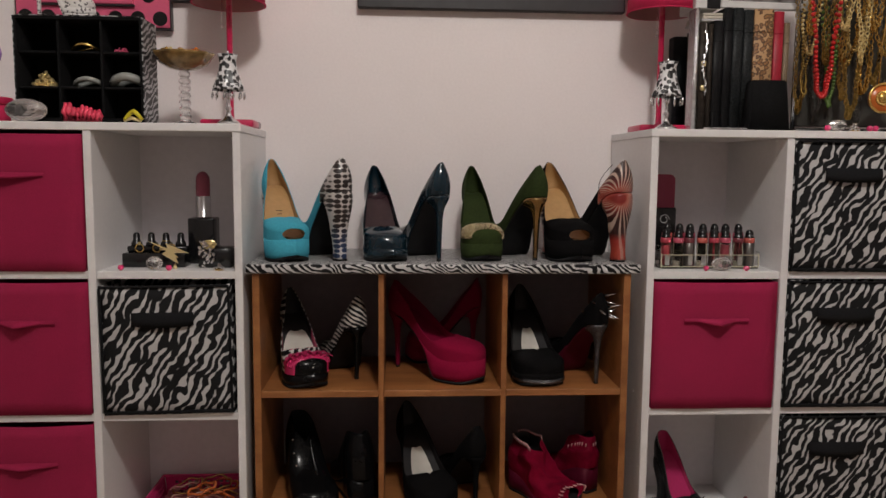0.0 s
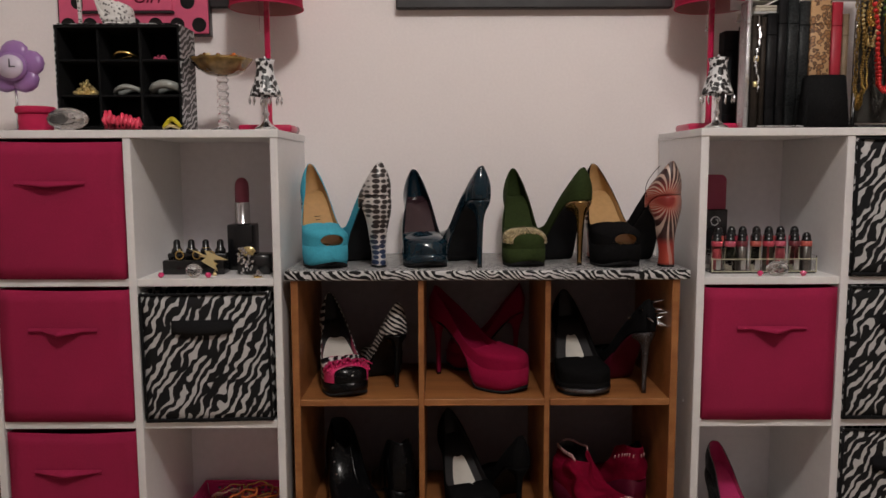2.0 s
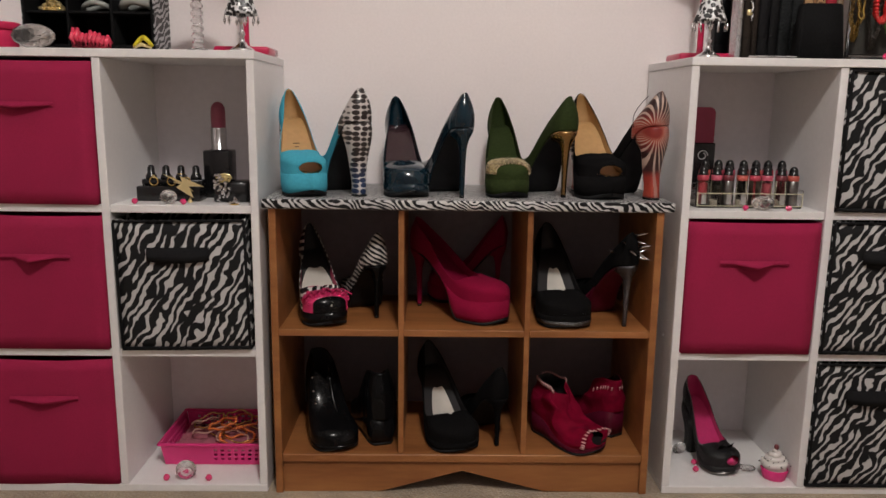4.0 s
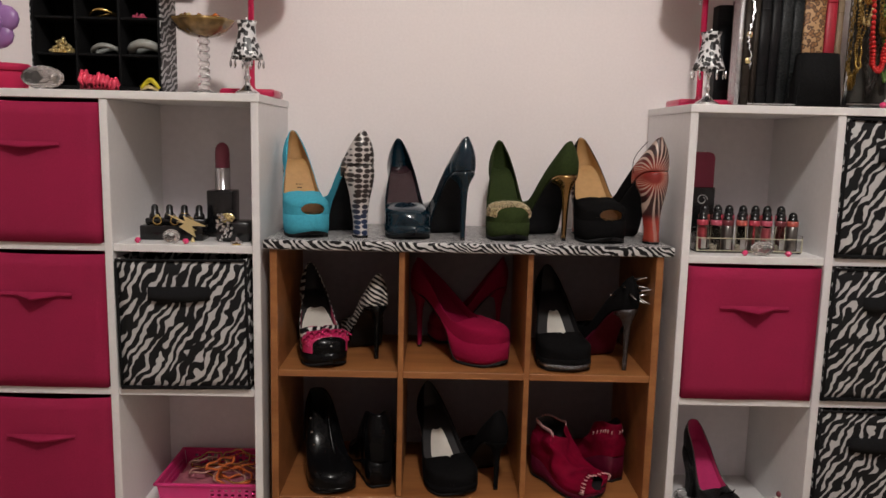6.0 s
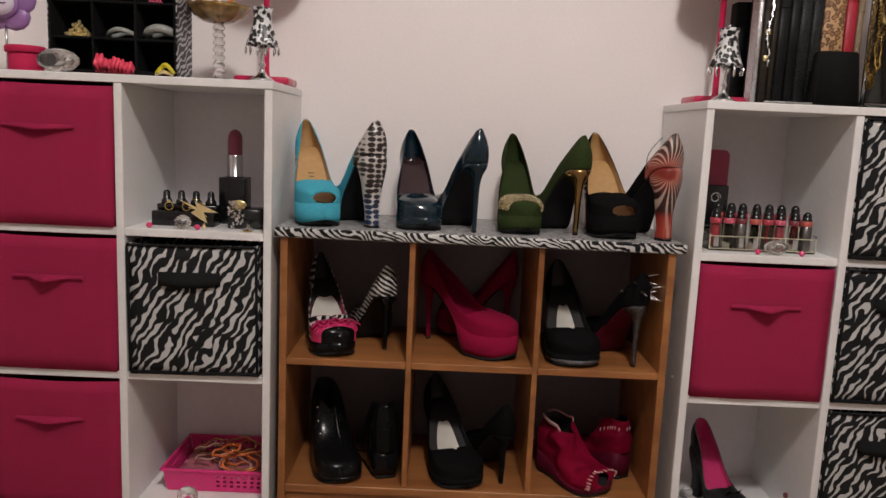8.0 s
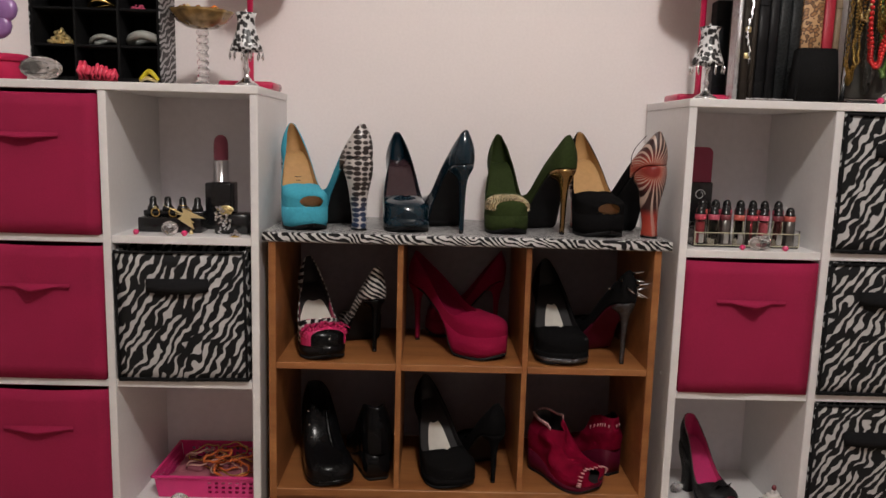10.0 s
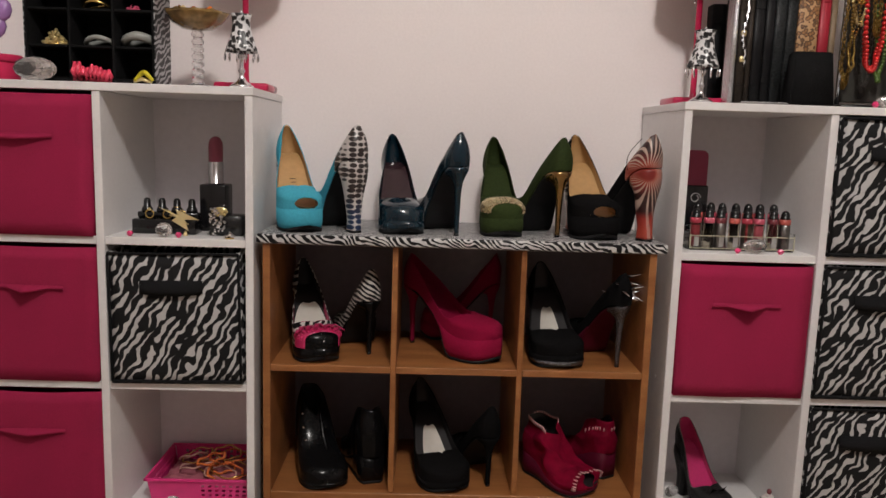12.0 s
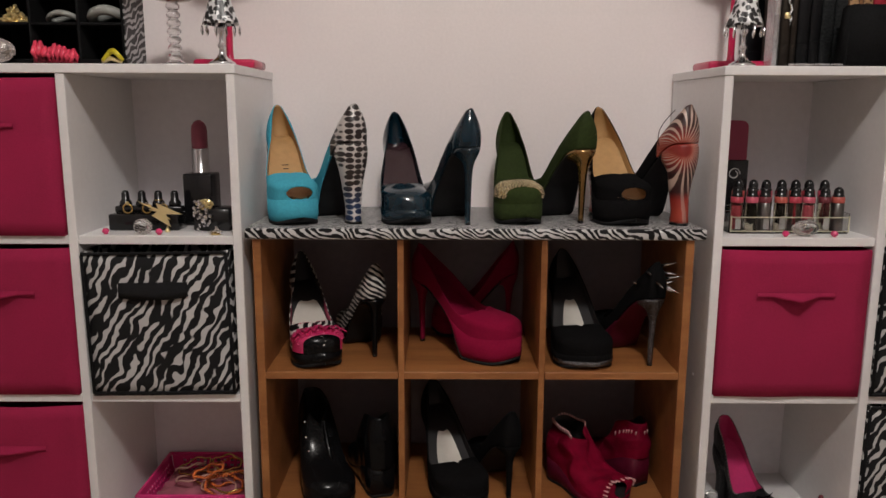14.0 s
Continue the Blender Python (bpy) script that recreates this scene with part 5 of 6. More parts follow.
def necklace(x, spread, low, material, words, bead=0.004, y=-0.225, link=False, top=1.235, seed=0, pendant=None):
    """A string hung from the rack, in a narrow U or V."""
    ob = thing("necklace", words + " on a rack", "necklace", pose(x, y, 0), "hanging necklaces")
    r = random.Random(seed)
    bm = bmesh.new()
    length = 2 * (top - low)
    n = int(length / (bead * 1.75))
    v = r.uniform(1.3, 2.4)
    for i in range(n):
        t = 2 * i / (n - 1) - 1
        z = low + (top - low) * abs(t) ** v if abs(t) < 1 else top
        px = spread * math.copysign(abs(t) ** 0.8, t) + 0.0015 * math.sin(i * 0.7 + seed)
        py = 0.004 * math.sin(i * 0.31 + seed)
        if link:
            a = Vector((bead * 0.95, 0, 0)) if i % 2 else Vector((0, bead * 0.95, 0))
            tube([Vector((px, py, z)) + a * math.cos(k) + Vector((0, 0, bead * 1.3 * math.sin(k))) for k in [j * 1.047 for j in range(6)]], bead * 0.32, 4, bm, True)
        else:
            ball(bead, (px, py, z), bm, sub=1)
    part("string", bm, material, ob, smooth=not link)
    if pendant:
        part("pendant", pendant, pendant_mat, ob, m=pose(0, -0.004, low))
    return ob


REDBEAD = surface("red_bead", (0.55, 0.018, 0.018), 0.3, vary=0.1, coat=0.1)
OLDGOLD = surface("old_gold", (0.42, 0.29, 0.09), 0.3, metal=1.0, vary=0.35, grain=80)
GUNMETAL = surface("gunmetal", (0.22, 0.21, 0.20), 0.3, metal=1.0, vary=0.3)
GREENBEAD = surface("green_bead", (0.10, 0.18, 0.035), 0.3, vary=0.2, coat=0.3)
pendant_mat = GOLD
necklace(0.862, 0.034, 0.985, REDBEAD, "bright red bead necklace hanging double", 0.0052, -0.262, seed=1)
necklace(0.866, 0.026, 0.992, REDBEAD, "bright red bead necklace hanging double", 0.0048, -0.250, seed=2)
k = 0
for x, sp_, low, mt, wd, bd, lk, yy in (
        (0.826, 0.012, 0.955, OLDGOLD, "long old-gold chain necklace", 0.0042, True, -0.232), (0.838, 0.018, 1.010, GUNMETAL, "gunmetal chain necklace", 0.0042, True, -0.216),
        (0.832, 0.010, 0.985, OLDGOLD, "fine old-gold bead necklace", 0.0030, False, -0.240), (0.895, 0.022, 1.035, GREENBEAD, "green bead necklace", 0.0052, False, -0.228),
        (0.905, 0.014, 0.970, GREENBEAD, "long green bead necklace", 0.0048, False, -0.214), (0.932, 0.022, 0.945, OLDGOLD, "heavy gold chain necklace", 0.0052, True, -0.250),
        (0.925, 0.036, 1.060, GOLD, "gold chain necklace", 0.0046, True, -0.238), (0.962, 0.020, 1.000, GOLD, "heavy gold chain necklace", 0.0056, True, -0.244),
        (0.950, 0.030, 1.090, PALEGOLD, "pale gold bead necklace", 0.0042, False, -0.226), (0.990, 0.024, 1.020, OLDGOLD, "heavy gold chain necklace", 0.0052, True, -0.236),
        (1.005, 0.030, 1.080, GOLD, "gold chain necklace", 0.0046, True, -0.248), (1.020, 0.016, 0.985, GUNMETAL, "gunmetal chain necklace", 0.0046, True, -0.226),
        (1.040, 0.026, 1.020, GOLD, "gold bead necklace", 0.0045, False, -0.240), (1.065, 0.022, 0.970, OLDGOLD, "long old-gold chain necklace", 0.0046, True, -0.232),
        (0.880, 0.016, 0.940, GUNMETAL, "long dark chain necklace", 0.0040, True, -0.206), (0.975, 0.012, 0.935, GUNMETAL, "long dark chain necklace", 0.0040, True, -0.208),
        (0.835, 0.014, 1.120, GOLD, "short gold chain necklace", 0.0044, True, -0.256), (0.905, 0.018, 1.130, PALEGOLD, "short pale gold chain necklace", 0.0046, True, -0.260),
        (0.945, 0.014, 1.060, PALEGOLD, "pale gold chain necklace", 0.0048, True, -0.262), (0.970, 0.022, 1.130, GOLD, "short gold chain necklace", 0.0050, True, -0.262),
        (1.010, 0.016, 1.060, OLDGOLD, "heavy old-gold chain necklace", 0.0056, True, -0.264), (1.035, 0.020, 1.110, PALEGOLD, "pale gold chain necklace", 0.0050, True, -0.262),
        (0.915, 0.010, 0.985, OLDGOLD, "long old-gold chain necklace", 0.0042, True, -0.244), (0.880, 0.010, 1.060, OLDGOLD, "old-gold chain necklace", 0.0042, True, -0.236),
        (0.850, 0.022, 1.080, PALEGOLD, "pale gold bead necklace", 0.0040, False, -0.224), (1.100, 0.024, 1.010, GOLD, "heavy gold chain necklace", 0.0052, True, -0.240)):
    k += 1
    necklace(x, sp_, low, mt, wd, bd, yy, lk, seed=k * 1.7)
med = thing("medallion", "round orange and gold lion-head medallion", "pendant", pose(0.994, -0.262, 0.984, 90))
part("disc", lathe([(0.001, 0), (0.030, 0), (0.031, 0.003), (0.031, 0.006), (0.001, 0.006)], 32), surface("orange_enamel", (0.62, 0.16, 0.03), 0.3, vary=0.15), med, "orange enamel disc", m=pose(0, 0, 0))
part("rim", tube([(0.030 * math.cos(a), 0.030 * math.sin(a), 0.007) for a in [i * math.pi / 20 for i in range(40)]], 0.003, 8, closed=True), GOLD, med)
bm = bmesh.new()
ball(0.011, (0, 0, 0.008), bm, (1, 1, 0.6))
for i in range(16):
    a = i * math.pi / 8
    ball(0.0045, (0.013 * math.cos(a), 0.013 * math.sin(a), 0.007), bm, sub=1)
part("boss", bm, GOLD, med, "raised gold boss")
part("chain", tube([(-0.010, 0.028, 0.004), (-0.012, 0.12, 0.012), (-0.006, 0.26, 0.034)], 0.0016, 6), GOLD, med)
part("chain", tube([(0.010, 0.028, 0.004), (0.014, 0.12, 0.012), (0.010, 0.26, 0.034)], 0.0016, 6), GOLD, med)
crystal(0.885, -0.288, UP, 0.020, 0.012, -5, "clear cut crystal ornament")
crystal(1.020, -0.288, UP, 0.022, 0.013, 6, "clear cut crystal ornament")
cluster("brooch", "silver crystal brooch lying on the shelf", "brooch", 0.925, -0.286, UP, CHROME, 26, 0.012, 0.010, 0.016, 0.0032, 9)
for x in (0.862, 0.955, 0.968):
    gem(x, -0.292, UP, 0.007)
# gold chains beyond the clock
st = thing("necklace_stand", "chrome necklace stand with a gold chain", "jewelry stand", pose(-1.055, -0.20, UP))
part("foot", lathe([(0.045, 0), (0.045, 0.005), (0.006, 0.010)], 24), CHROME, st)
part("pole", tube([(0, 0, 0.005), (0, 0, 0.33)], 0.004, 10), CHROME, st)
part("arm", tube([(-0.05, 0, 0.33), (0.05, 0, 0.33)], 0.004, 10), CHROME, st)
necklace(-1.045, 0.030, 1.020, OLDGOLD, "old-gold chain necklace", 0.0055, -0.215, True, seed=31)
necklace(-1.030, 0.022, 1.060, GOLD, "gold bead necklace", 0.0045, -0.225, False, seed=32)

# ---- in the open cubes ----
Z1, Z0 = 0.6125, 0.0165


def giant_lipstick(x, y, z, base_h, w, words, r=0.0165, sleeve=0.048, stick=0.054):
    ob = thing("giant_lipstick", words, "ornament", pose(x, y, z), "oversized lipsticks")
    part("case", box(w, w, base_h, (0, 0, base_h / 2), 0.003, 2), BLACKGLOSS, ob, "glossy black square case")
    part("tube", lathe([(r + 0.001, base_h), (r + 0.001, base_h + 0.003), (r, base_h + 0.004), (r, base_h + sleeve - 0.002), (r * 0.95, base_h + sleeve)], 24), CHROME, ob, "silver tube")
    bm = lathe([(r * 0.92, base_h + sleeve), (r * 0.92, base_h + sleeve + stick * 0.6), (r * 0.85, base_h + sleeve + stick * 0.78), (r * 0.6, base_h + sleeve + stick * 0.92), (r * 0.25, base_h + sleeve + stick * 0.99), (0.0005, base_h + sleeve + stick)], 24)
    part("bullet", bm, LIPPINK, ob, "mauve pink bullet")
    return ob


giant_lipstick(-0.477, -0.155, Z1, 0.100, 0.056, "oversized mauve lipstick ornament in a black square case")
slabs = thing("giant_lipstick", "oversized flat pink lip colour in a black case", "ornament", pose(0.580, -0.090, Z1), "oversized lipsticks")
part("case", box(0.062, 0.040, 0.126, (0, 0, 0.063), 0.003, 2), BLACKGLOSS, slabs, "glossy black flat case")
out = [(-0.027, 0.1255), (0.027, 0.1255), (0.027, 0.190)] + [(0.013 + 0.014 * math.cos(a), 0.190 + 0.014 * math.sin(a)) for a in [k * math.pi / 12 for k in range(1, 7)]]
out += [(-0.013 + 0.014 * math.cos(a), 0.190 + 0.014 * math.sin(a)) for a in [k * math.pi / 12 for k in range(6, 13)]]
part("colour_block", slab(out, -0.016, 0.016), surface("raspberry_wax", (0.36, 0.040, 0.10), 0.45, vary=0.06), slabs, "raspberry pink rounded block", smooth=False)
part("scroll_mark", tube([(0.002 + 0.012 * (1 - 0.5 * t) * math.cos(7.5 * t), -0.0212, 0.098 + 0.012 * (1 - 0.5 * t) * math.sin(7.5 * t)) for t in [k / 20 for k in range(21)]], 0.0011, 6), SILVERFRAME, slabs, "white curled mark")

tray = thing("polish_rack", "black rack holding nail polish bottles", "cosmetics rack", pose(-0.560, -0.222, Z1))
part("body", box(0.130, 0.050, 0.030, (0, 0, 0.015), 0.003, 2), BLACKGLOSS, tray)
part("step", box(0.126, 0.022, 0.012, (0, 0.013, 0.0362), 0.002), BLACKGLOSS, tray)
for i in range(4):
    b = thing("nail_polish", "small nail polish bottle with black cap", "nail polish", pose(-0.606 + i * 0.031, -0.2085, Z1 + 0.0423), "nail polish bottles")
    part("cap", lathe([(0.0110, 0), (0.0115, 0.003), (0.0105, 0.008), (0.0075, 0.011), (0.0070, 0.024), (0.0045, 0.028), (0.0005, 0.029)], 16), BLACKGLOSS, b)
    part("collar", lathe([(0.0078, 0.0095), (0.0083, 0.010), (0.0083, 0.0115), (0.0078, 0.012)], 16), GOLD if i == 2 else BLACKGLOSS, b)
bolt = thing("lightning_bolt_pin", "pale gold lightning bolt brooch leaning on the rack", "brooch", pose(-0.524, -0.262, Z1 + 0.0235, -12, 0, 0) @ Matrix.Diagonal((1.15, 1, 1.15, 1)))
part("plate", slab([(-0.038, 0.030), (-0.002, 0.016), (-0.006, 0.026), (0.036, 0.008), (0.010, 0.008), (0.018, -0.012), (-0.012, 0.006), (-0.004, 0.012)], -0.002, 0.002), PALEGOLD, bolt, smooth=False)
part("pin", tube([(-0.018, 0.003, 0.016), (0.0, 0.005, 0.012), (0.016, 0.003, 0.0)], 0.001, 6), PALEGOLD, bolt)
part("clutch", lathe([(0.004, -0.0205), (0.004, -0.017), (0.001, -0.010)], 10, (0.010, 0.010, 0)), PALEGOLD, bolt)
crystal(-0.545, -0.288, Z1, 0.0165, 0.0145, 10, "small clear cut crystal ornament", 10)
gem(-0.613, -0.288, Z1, 0.0065), gem(-0.515, -0.292, Z1, 0.0065)
drum = thing("trinket_stand", "black trinket block hung with silver charms", "jewelry stand", pose(-0.432, -0.225, Z1))
part("block", box(0.070, 0.050, 0.042, (0, 0, 0.021), 0.003), BLACKGLOSS, drum)
part("post", lathe([(0.012, 0.042), (0.010, 0.048), (0.008, 0.060), (0.001, 0.064)], 14, (-0.012, 0, 0)), BLACKGLOSS, drum)
bm = bmesh.new()
r9 = random.Random(12)
for i in range(46):
    t = i / 45
    ball(r9.uniform(0.0022, 0.0045), (-0.026 + 0.034 * r9.random() * (0.4 + t) - 0.004, -0.029 - 0.012 * t, 0.052 * (1 - t) + 0.004), bm, sub=1)
part("charm_cluster", bm, CHROME, drum, "silver charms", smooth=False)
bm = bmesh.new()
for i in range(16):
    ball(r9.uniform(0.0026, 0.0046), (-0.026 + 0.030 * r9.random(), -0.028 + 0.006 * r9.random(), 0.043 + 0.010 * r9.random()), bm, sub=1)
tube([(-0.012 + 0.013 * math.cos(a), -0.020, 0.050 + 0.007 * math.sin(a)) for a in [k * 0.524 for k in range(12)]], 0.0022, 6, bm, True)
part("gold_charm_cluster", bm, PALEGOLD, drum, "pale gold charms", smooth=False)
for x, z in ((-0.030, 0.046), (0.006, 0.052), (0.036, 0.046)):
    rg = thing("ring", "gold ring resting on the polish rack", "ring", pose(-0.560 + x, -0.240, Z1 + 0.0300), "rings on the rack")
    part("band", tube([(0.0085 * math.cos(a), 0, 0.0102 + 0.0085 * math.sin(a)) for a in [k * 0.393 for k in range(16)]], 0.0016, 6, closed=True), GOLD, rg)
    part("stone", ball(0.0038, (0, -0.001, 0.0205), sub=1), CRYSTAL if x > 0 else PALEGOLD, rg, smooth=False)
cluster("earring", "silver cluster earring lying on the shelf", "earring", -0.415, -0.286, Z1, CHROME, 14, 0.012, 0.006, 0.008, 0.003, 22)

# lipsticks in a clear holder
RIM = surface("polished_acrylic_edge", (0.62, 0.58, 0.42), 0.2, vary=0.05, bump=0.0)
holder = thing("lipstick_holder", "clear acrylic lipstick holder with two rows of slots", "cosmetics holder", pose(0.634, -0.228, Z1))
part("floor", box(0.218, 0.062, 0.003, (0, 0, 0.0015), 0.0008), ACRYLIC, holder, smooth=False)
for y, h in ((-0.0305, 0.026), (0.0, 0.036), (0.0305, 0.042)):
    part("wall", box(0.218, 0.002, h, (0, y, 0.0033 + h / 2), 0.0005), ACRYLIC, holder, smooth=False)
part("rim", box(0.218, 0.0026, 0.0016, (0, -0.0305, 0.0302), 0.0004), RIM, holder, "pale polished edge", smooth=False)
part("rim", box(0.218, 0.0026, 0.0016, (0, -0.0305, 0.0045), 0.0004), RIM, holder, "pale polished edge", smooth=False)
for s in (-1, 1):
    part("rim", box(0.0018, 0.0026, 0.030, (s * 0.1085, -0.0325, 0.018), 0.0004), RIM, holder, "pale polished edge", smooth=False)
    part("end", box(0.002, 0.0585, 0.034, (s * 0.1105, 0, 0.0203), 0.0005), ACRYLIC, holder, smooth=False)
SHADES = [surface("lip_shade_" + n, c, 0.35, vary=0.06) for n, c in (("rose", (0.45, 0.05, 0.08)), ("coral", (0.48, 0.10, 0.08)), ("berry", (0.16, 0.03, 0.04)), ("pink", (0.50, 0.09, 0.14)))]
SMOKE = clear("smoky_tube", (0.90, 0.87, 0.76), 0.03, 1.2)
socket(SMOKE.node_tree.nodes["Principled BSDF"], "Transmission Weight", 1.0)
for row, (y, n, z) in enumerate(((-0.0155, 8, 0.0035), (0.0150, 7, 0.0035))):
    for i in range(n):
        x = -0.094 + i * 0.188 / 7 + (0.013 if row else 0) + 0.0015 * math.sin(i * 2.3)
        ob = thing("lipstick", "lip gloss tube with black cap in the holder" if row == 0 else "lip gloss tube in the back row", "lipstick", pose(0.634 + x, -0.228 + y, Z1 + z), "lip gloss tubes")
        sc = 0.92 if row == 0 else 1.04
        tint = SHADES[(i * 3 + row) % 4]
        if (i * 2 + row) % 5 == 0:
            part("gloss", lathe([(0.0076, 0.004), (0.0080, 0.005), (0.0080, 0.046), (0.0070, 0.048)], 12), tint, ob, "coloured gloss inside the tube")
        part("applicator", tube([(0, 0, 0.012), (0, 0, 0.060 * sc)], [0.0026, 0.0018], 8), BLACKGLOSS if i % 2 else tint, ob, "applicator wand seen through the tube")
        part("tube", lathe([(0.0108, 0), (0.0114, 0.001), (0.0114, 0.056 * sc), (0.0105, 0.057 * sc)], 14), (SMOKE, SMOKE, SMOKE, SMOKE, GUNMETAL)[(i * 2 + row) % 5], ob, "clear or metallic tube")
        part("colour", lathe([(0.0112, 0.057 * sc), (0.0116, 0.058 * sc), (0.0116, 0.068 * sc), (0.0105, 0.069 * sc)], 14), tint, ob, "coloured collar")
        part("cap", lathe([(0.0105, 0.069 * sc), (0.0100, 0.072 * sc), (0.0086, 0.073 * sc), (0.0086, 0.080 * sc), (0.0068, 0.085 * sc), (0.0034, 0.0882 * sc), (0.0004, 0.089 * sc)], 14), BLACKGLOSS, ob)
        if i % 3 != 1:
            part("sticker", box(0.010, 0.0006, 0.020, (0, -0.0116, 0.014), 0), SILVERFRAME, ob, "white paper sticker", smooth=False)
crystal(0.648, -0.290, Z1, 0.0230, 0.0150, -8, "clear cut crystal ornament", 10)
gem(0.612, -0.294, Z1, 0.0065), gem(0.700, -0.294, Z1, 0.0065)

# pink basket of chains
bk = thing("plastic_basket", "hot pink perforated plastic basket of jewelry", "basket", pose(-0.503, -0.130, Z0) @ Matrix.Diagonal((1, 1, 0.84, 1)))


def lattice(wd, h, u0, u1, y, lean):
    """A basket wall with rows of small holes between u0 and u1."""
    bm = bmesh.new()
    nx, nz = 29, 9
    vs = {}
    for i in range(nx + 1):
        for j in range(nz + 1):
            vs[i, j] = bm.verts.new(((i / nx - 0.5) * wd * (1 + lean * j / nz), 0, h * j / nz))
    for i in range(nx):
        for j in range(nz):
            if i % 2 and j in (2, 4, 6) and u0 <= i / nx <= u1:
                continue
            bm.faces.new((vs[i, j], vs[i + 1, j], vs[i + 1, j + 1], vs[i, j + 1]))
    return bm


for y, turn, wd, uu in ((-0.088, 0, 0.212, (0.45, 0.98)), (0.088, 0, 0.212, (0.05, 0.98)), (0, 90, 0.170, (0.1, 0.9)), (0, -90, 0.170, (0.1, 0.9))):
    off = (0, y) if turn == 0 else ((0.106 if turn > 0 else -0.106), 0)
    lean_x = 8 if turn == 0 and y < 0 else (-8 if turn == 0 else 0)
    part("wall", lattice(wd, 0.060, uu[0], uu[1], 0, 0.06), PINKPLASTIC, bk, m=pose(off[0], off[1], 0.001, lean_x if turn == 0 else 0, 0, turn) @ pose(0, 0, 0, 0 if turn == 0 else 8, 0, 0), smooth=False, solid=0.002)
part("floor", box(0.210, 0.172, 0.003, (0, 0, 0.0015), 0.001), PINKPLASTIC, bk, smooth=False)
rim = [(0.116, -0.097), (0.116, 0.097), (-0.116, 0.097), (-0.116, -0.097)]
for (a, b), (c, d) in zip(rim, rim[1:] + rim[:1]):
    part("rim", box(abs(a - c) + 0.007, abs(b - d) + 0.007, 0.008, ((a + c) / 2, (b + d) / 2, 0.061), 0.002), PINKPLASTIC, bk, smooth=False)
ORANGEBEAD = surface("orange_bead", (0.70, 0.17, 0.04), 0.3, vary=0.3)
BLUSH = surface("blush_cord", (0.62, 0.36, 0.30), 0.5, vary=0.2)
r7 = random.Random(17)
for k in range(11):
    ob = thing("bracelet", ("tangled gold chain", "tangled orange bead string", "tangled blush cord")[k % 3] + " heaped in the pink basket", "bracelet", pose(-0.503, -0.130, Z0 + 0.004) @ Matrix.Diagonal((1, 1, 0.84, 1)), "jewelry in the basket")
    x0, y0, R = r7.uniform(-0.05, 0.055), r7.uniform(-0.05, 0.04), r7.uniform(0.026, 0.044)
    tl, ph = r7.uniform(0.1, 0.9), r7.uniform(0, 6.28)
    lift = 0.030 + 0.0045 * k
    pts = []
    for i in range(40):
        a = i * math.pi / 20
        pts.append((x0 + R * math.cos(a), y0 + R * math.sin(a) * (1 - 0.5 * tl), lift + 0.5 * R * tl * math.sin(a + ph) + 0.003 * math.sin(5 * a)))
    if k % 3 == 1:
        bm = bmesh.new()
        for p in pts:
            ball(0.0036, p, bm, sub=1)
        part("bead_strand", bm, ORANGEBEAD, ob)
    else:
        part("loop", tube(pts, 0.0022, 6, closed=True), (GOLD, None, BLUSH)[k % 3], ob)
heap = thing("scarf", "rose crumpled tissue lining the pink basket", "tissue", pose(-0.503, -0.130, Z0 + 0.0035) @ Matrix.Diagonal((1, 1, 0.8, 1)))
bm = bmesh.new()
skin(bm, [[(-0.095 + 0.19 * i / 18, -0.075 + 0.15 * j / 14, 0.018 + 0.016 * noise.noise(Vector((i * 0.5, j * 0.5, 2))) + 0.012) for i in range(19)] for j in range(15)], closed=False)
part("sheet", bm, surface("rose_tissue", (0.42, 0.13, 0.17), 0.7, vary=0.25, grain=30), heap, solid=0.001)
crystal(-0.541, -0.285, Z0, 0.0215, 0.0225, 12, "clear round cut crystal ornament", 12)
gem(-0.582, -0.290, Z0, 0.0075), gem(-0.492, -0.290, Z0, 0.0075)

# shoe-shaped ornament, cupcake, crystals
HOT = HOTLINER
BLACKGLITTER = surface("black_glitter", (0.010, 0.010, 0.011), 0.35, vary=1.2, grain=600, stain=400, bump=0.6, spec=0.25)
so, SOL = shoe("black glitter shoe-shaped holder lined in hot pink", (0.652, -0.262), (0.590, -0.108), Z0, 0.122, 0.020, (BLACKGLITTER, HOT, BLACKGLITTER, GUNMETAL, BLACKGLITTER), "wrap", (0.017, 0.010, 0.016, 0.82), None, category="ornament", name="shoe_ornament", wide=0.92, tall=0.90, pinch=0.25)
bm = bmesh.new()
for s in (-1, 1):
    for i in range(30):
        u = 0.02 + 0.62 * i / 29
        ball(0.0016, SOL.point(u, s * curve(PUMP_OPEN, u) * 0.99, 0.0006), bm, sub=1)
tagged(part("rhinestone_row", bm, CHROME, so, "", smooth=False), "row of rhinestones along the topline", kind="stuff")
bm = bmesh.new()
c = SOL.point(0.84, math.pi, 0.003)
for s in (-1, 1):
    skin(bm, [[c + Vector((s * 0.020 * t, 0.004 * math.sin(k), 0.004 + 0.009 * t * math.sin(k))) for k in [j * math.pi / 4 for j in range(8)]] for t in (0.08, 0.5, 1.0)], cap=(True, True))
bmesh.ops.recalc_face_normals(bm, faces=bm.faces)
part("bow", bm, BLACKSUEDE, so, "black bow")
part("toe_pad", ball(0.0135, (SOL.skew(0.9), SOL.length * 0.90, 0.031), scale=(1.0, 1.0, 0.6)), HOT, so, "hot pink toe")
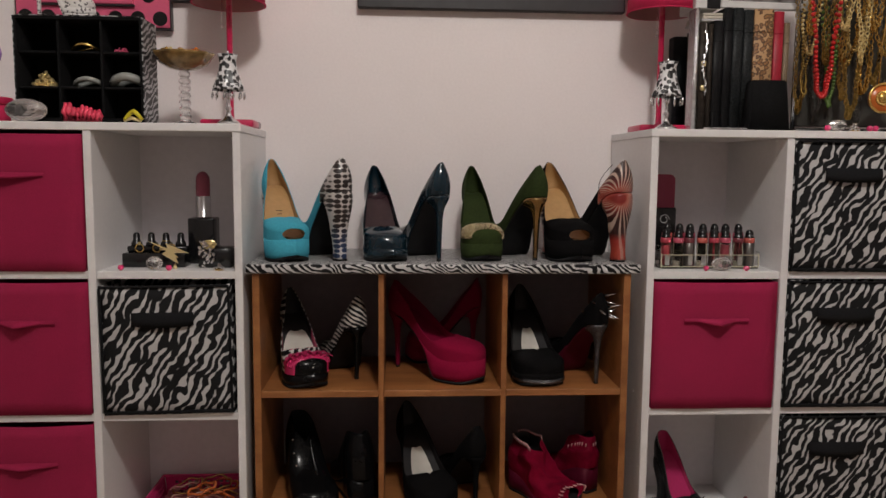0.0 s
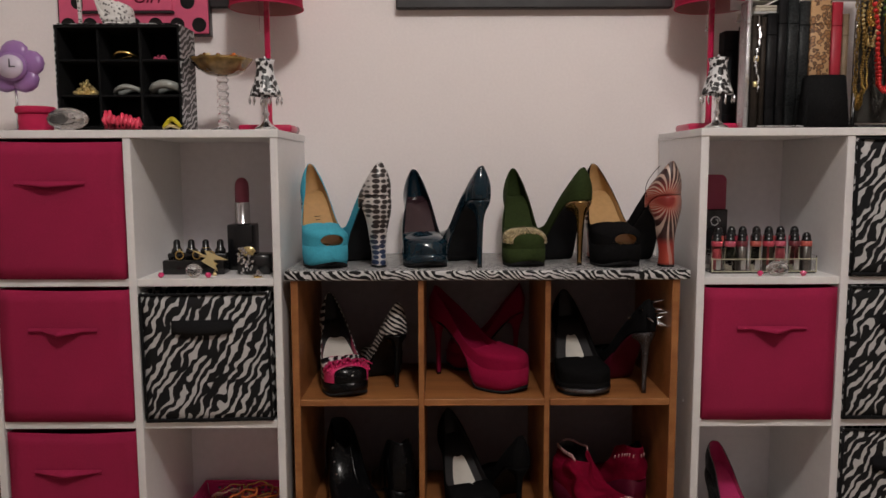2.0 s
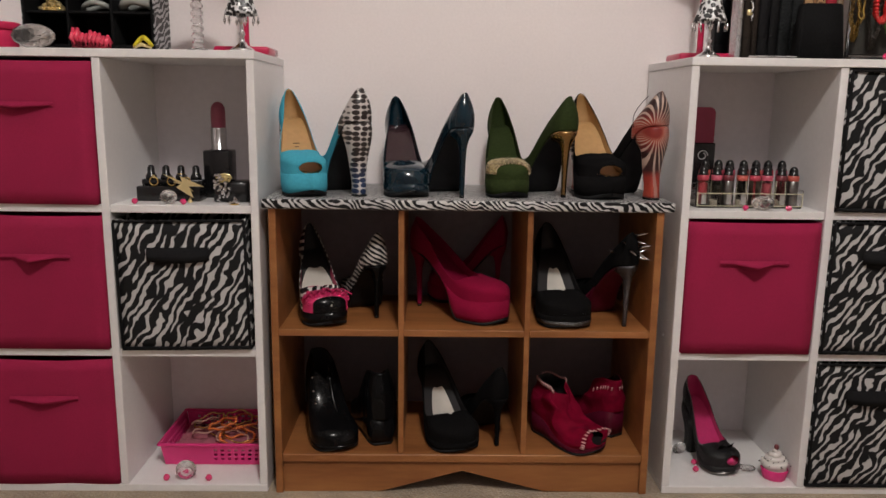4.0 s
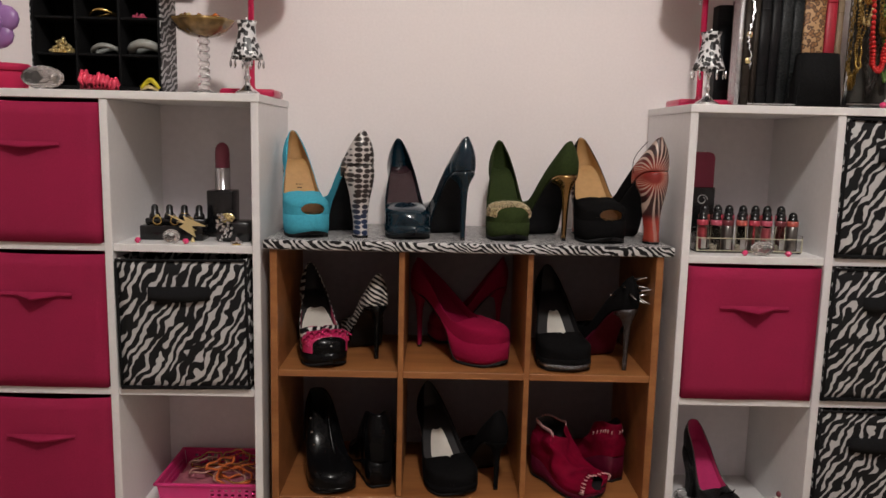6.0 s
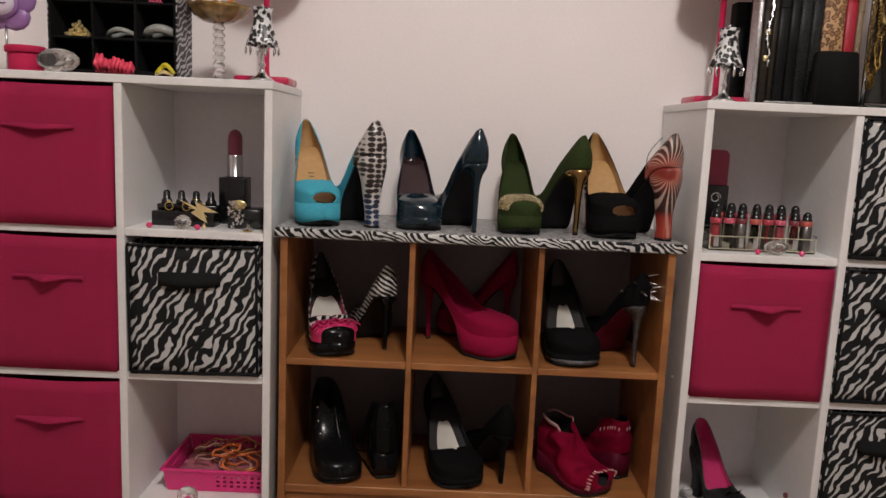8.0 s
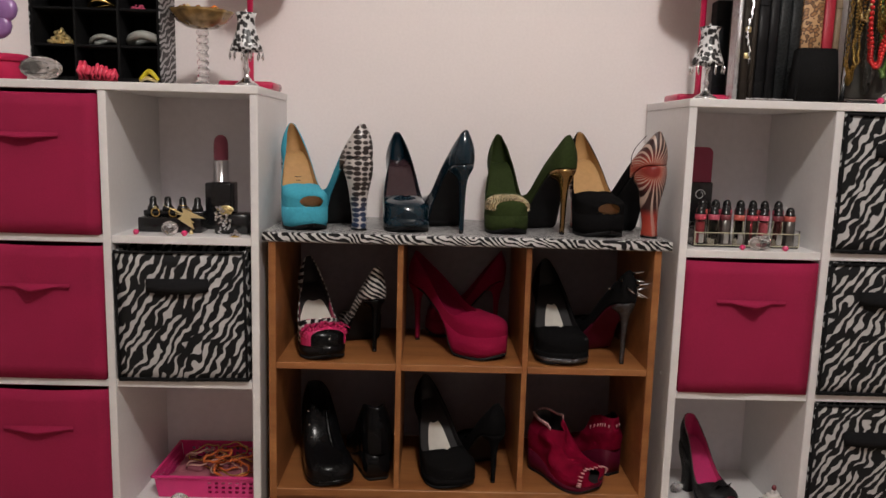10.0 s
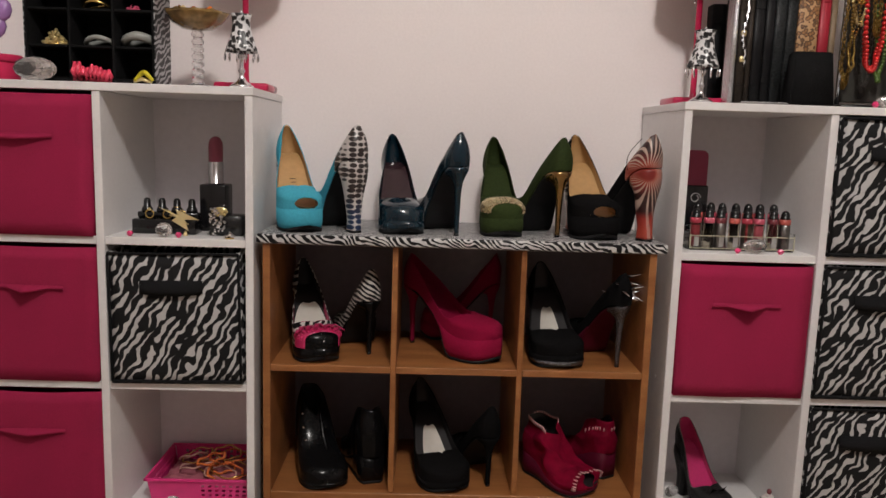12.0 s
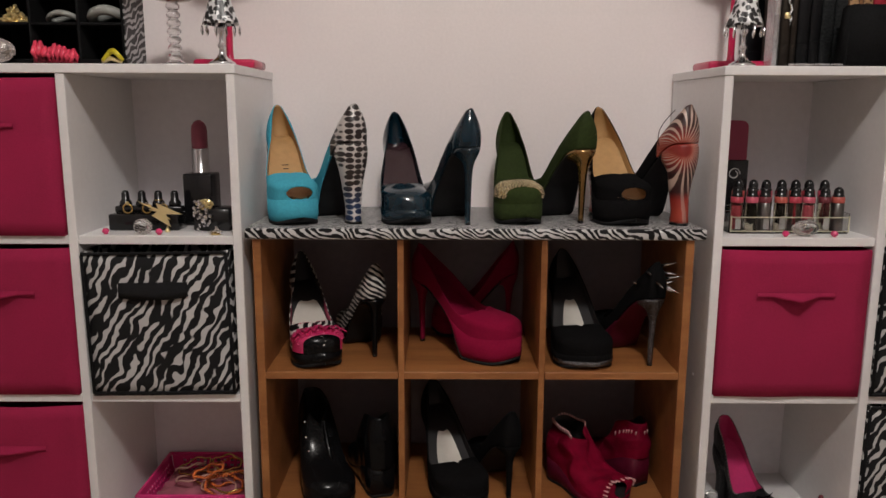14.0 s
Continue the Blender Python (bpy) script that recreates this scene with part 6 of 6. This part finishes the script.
cup = thing("cupcake_ornament", "toy cupcake with white frosting, sprinkles and pink cup", "ornament", pose(0.740, -0.264, Z0))
bm = lathe([(0.0225, 0), (0.0235, 0.001), (0.0285, 0.022), (0.0275, 0.0235)], 48, lobes=16, lobe=0.025)
part("cup", bm, PINKPLASTIC, cup, "hot pink pleated cup")
bm = bmesh.new()
rings = []
for i in range(97):
    t = i / 96
    a = t * 2 * math.pi * 3.6
    R = 0.0225 * (1 - t) ** 0.8 + 0.001
    rings.append(((R * math.cos(a), R * math.sin(a), 0.028 + 0.036 * t)))
tube(rings, [0.0098 * (1 - 0.55 * i / 96) for i in range(97)], 10, bm)
lathe([(0.026, 0.022), (0.022, 0.034), (0.014, 0.048), (0.005, 0.060)], 20, bm=bm)
part("frosting", bm, surface("white_frosting", (0.74, 0.70, 0.68), 0.5, vary=0.06), cup, "white piped frosting")
bm = bmesh.new()
for i in range(40):
    a, t = r7.uniform(0, 6.28), r7.uniform(0, 0.9)
    R = 0.0305 * (1 - t) ** 0.75 + 0.002
    p = Vector((R * math.cos(a), R * math.sin(a), 0.030 + 0.036 * t))
    d = Vector((r7.uniform(-1, 1), r7.uniform(-1, 1), r7.uniform(-1, 1))) * 0.0022
    tube([p - d, p + d], 0.0010, 5, bm)
part("sprinkle_layer", bm, BOOKBROWN, cup, "dark sprinkles")
part("cherry", ball(0.006, (0, 0, 0.071), scale=(0.9, 0.9, 1.2)), SHADES[2], cup, "dark cherry")
crystal(0.566, -0.150, Z0, 0.019, 0.014, 20, "clear round cut crystal ornament")
crystal(0.690, -0.235, Z0, 0.020, 0.008, -15, "flat clear cut crystal")
gem(0.575, -0.240, Z0, 0.0070), gem(0.583, -0.205, Z0, 0.0070)

# beyond the magenta bins
lb = thing("fabric_bin", "dark leopard-print fabric bin at the back of a cube", "storage bin", pose(mid(LP, 0), FRONT + 0.06, Z0), "leopard bins")
part("body", cloth_front(0.255, 0.24, 0.20, 11), LEOPARD, lb, solid=0.003)
crystal(-0.985, -0.287, Z0, 0.018, 0.013, 5, "clear round cut crystal ornament")
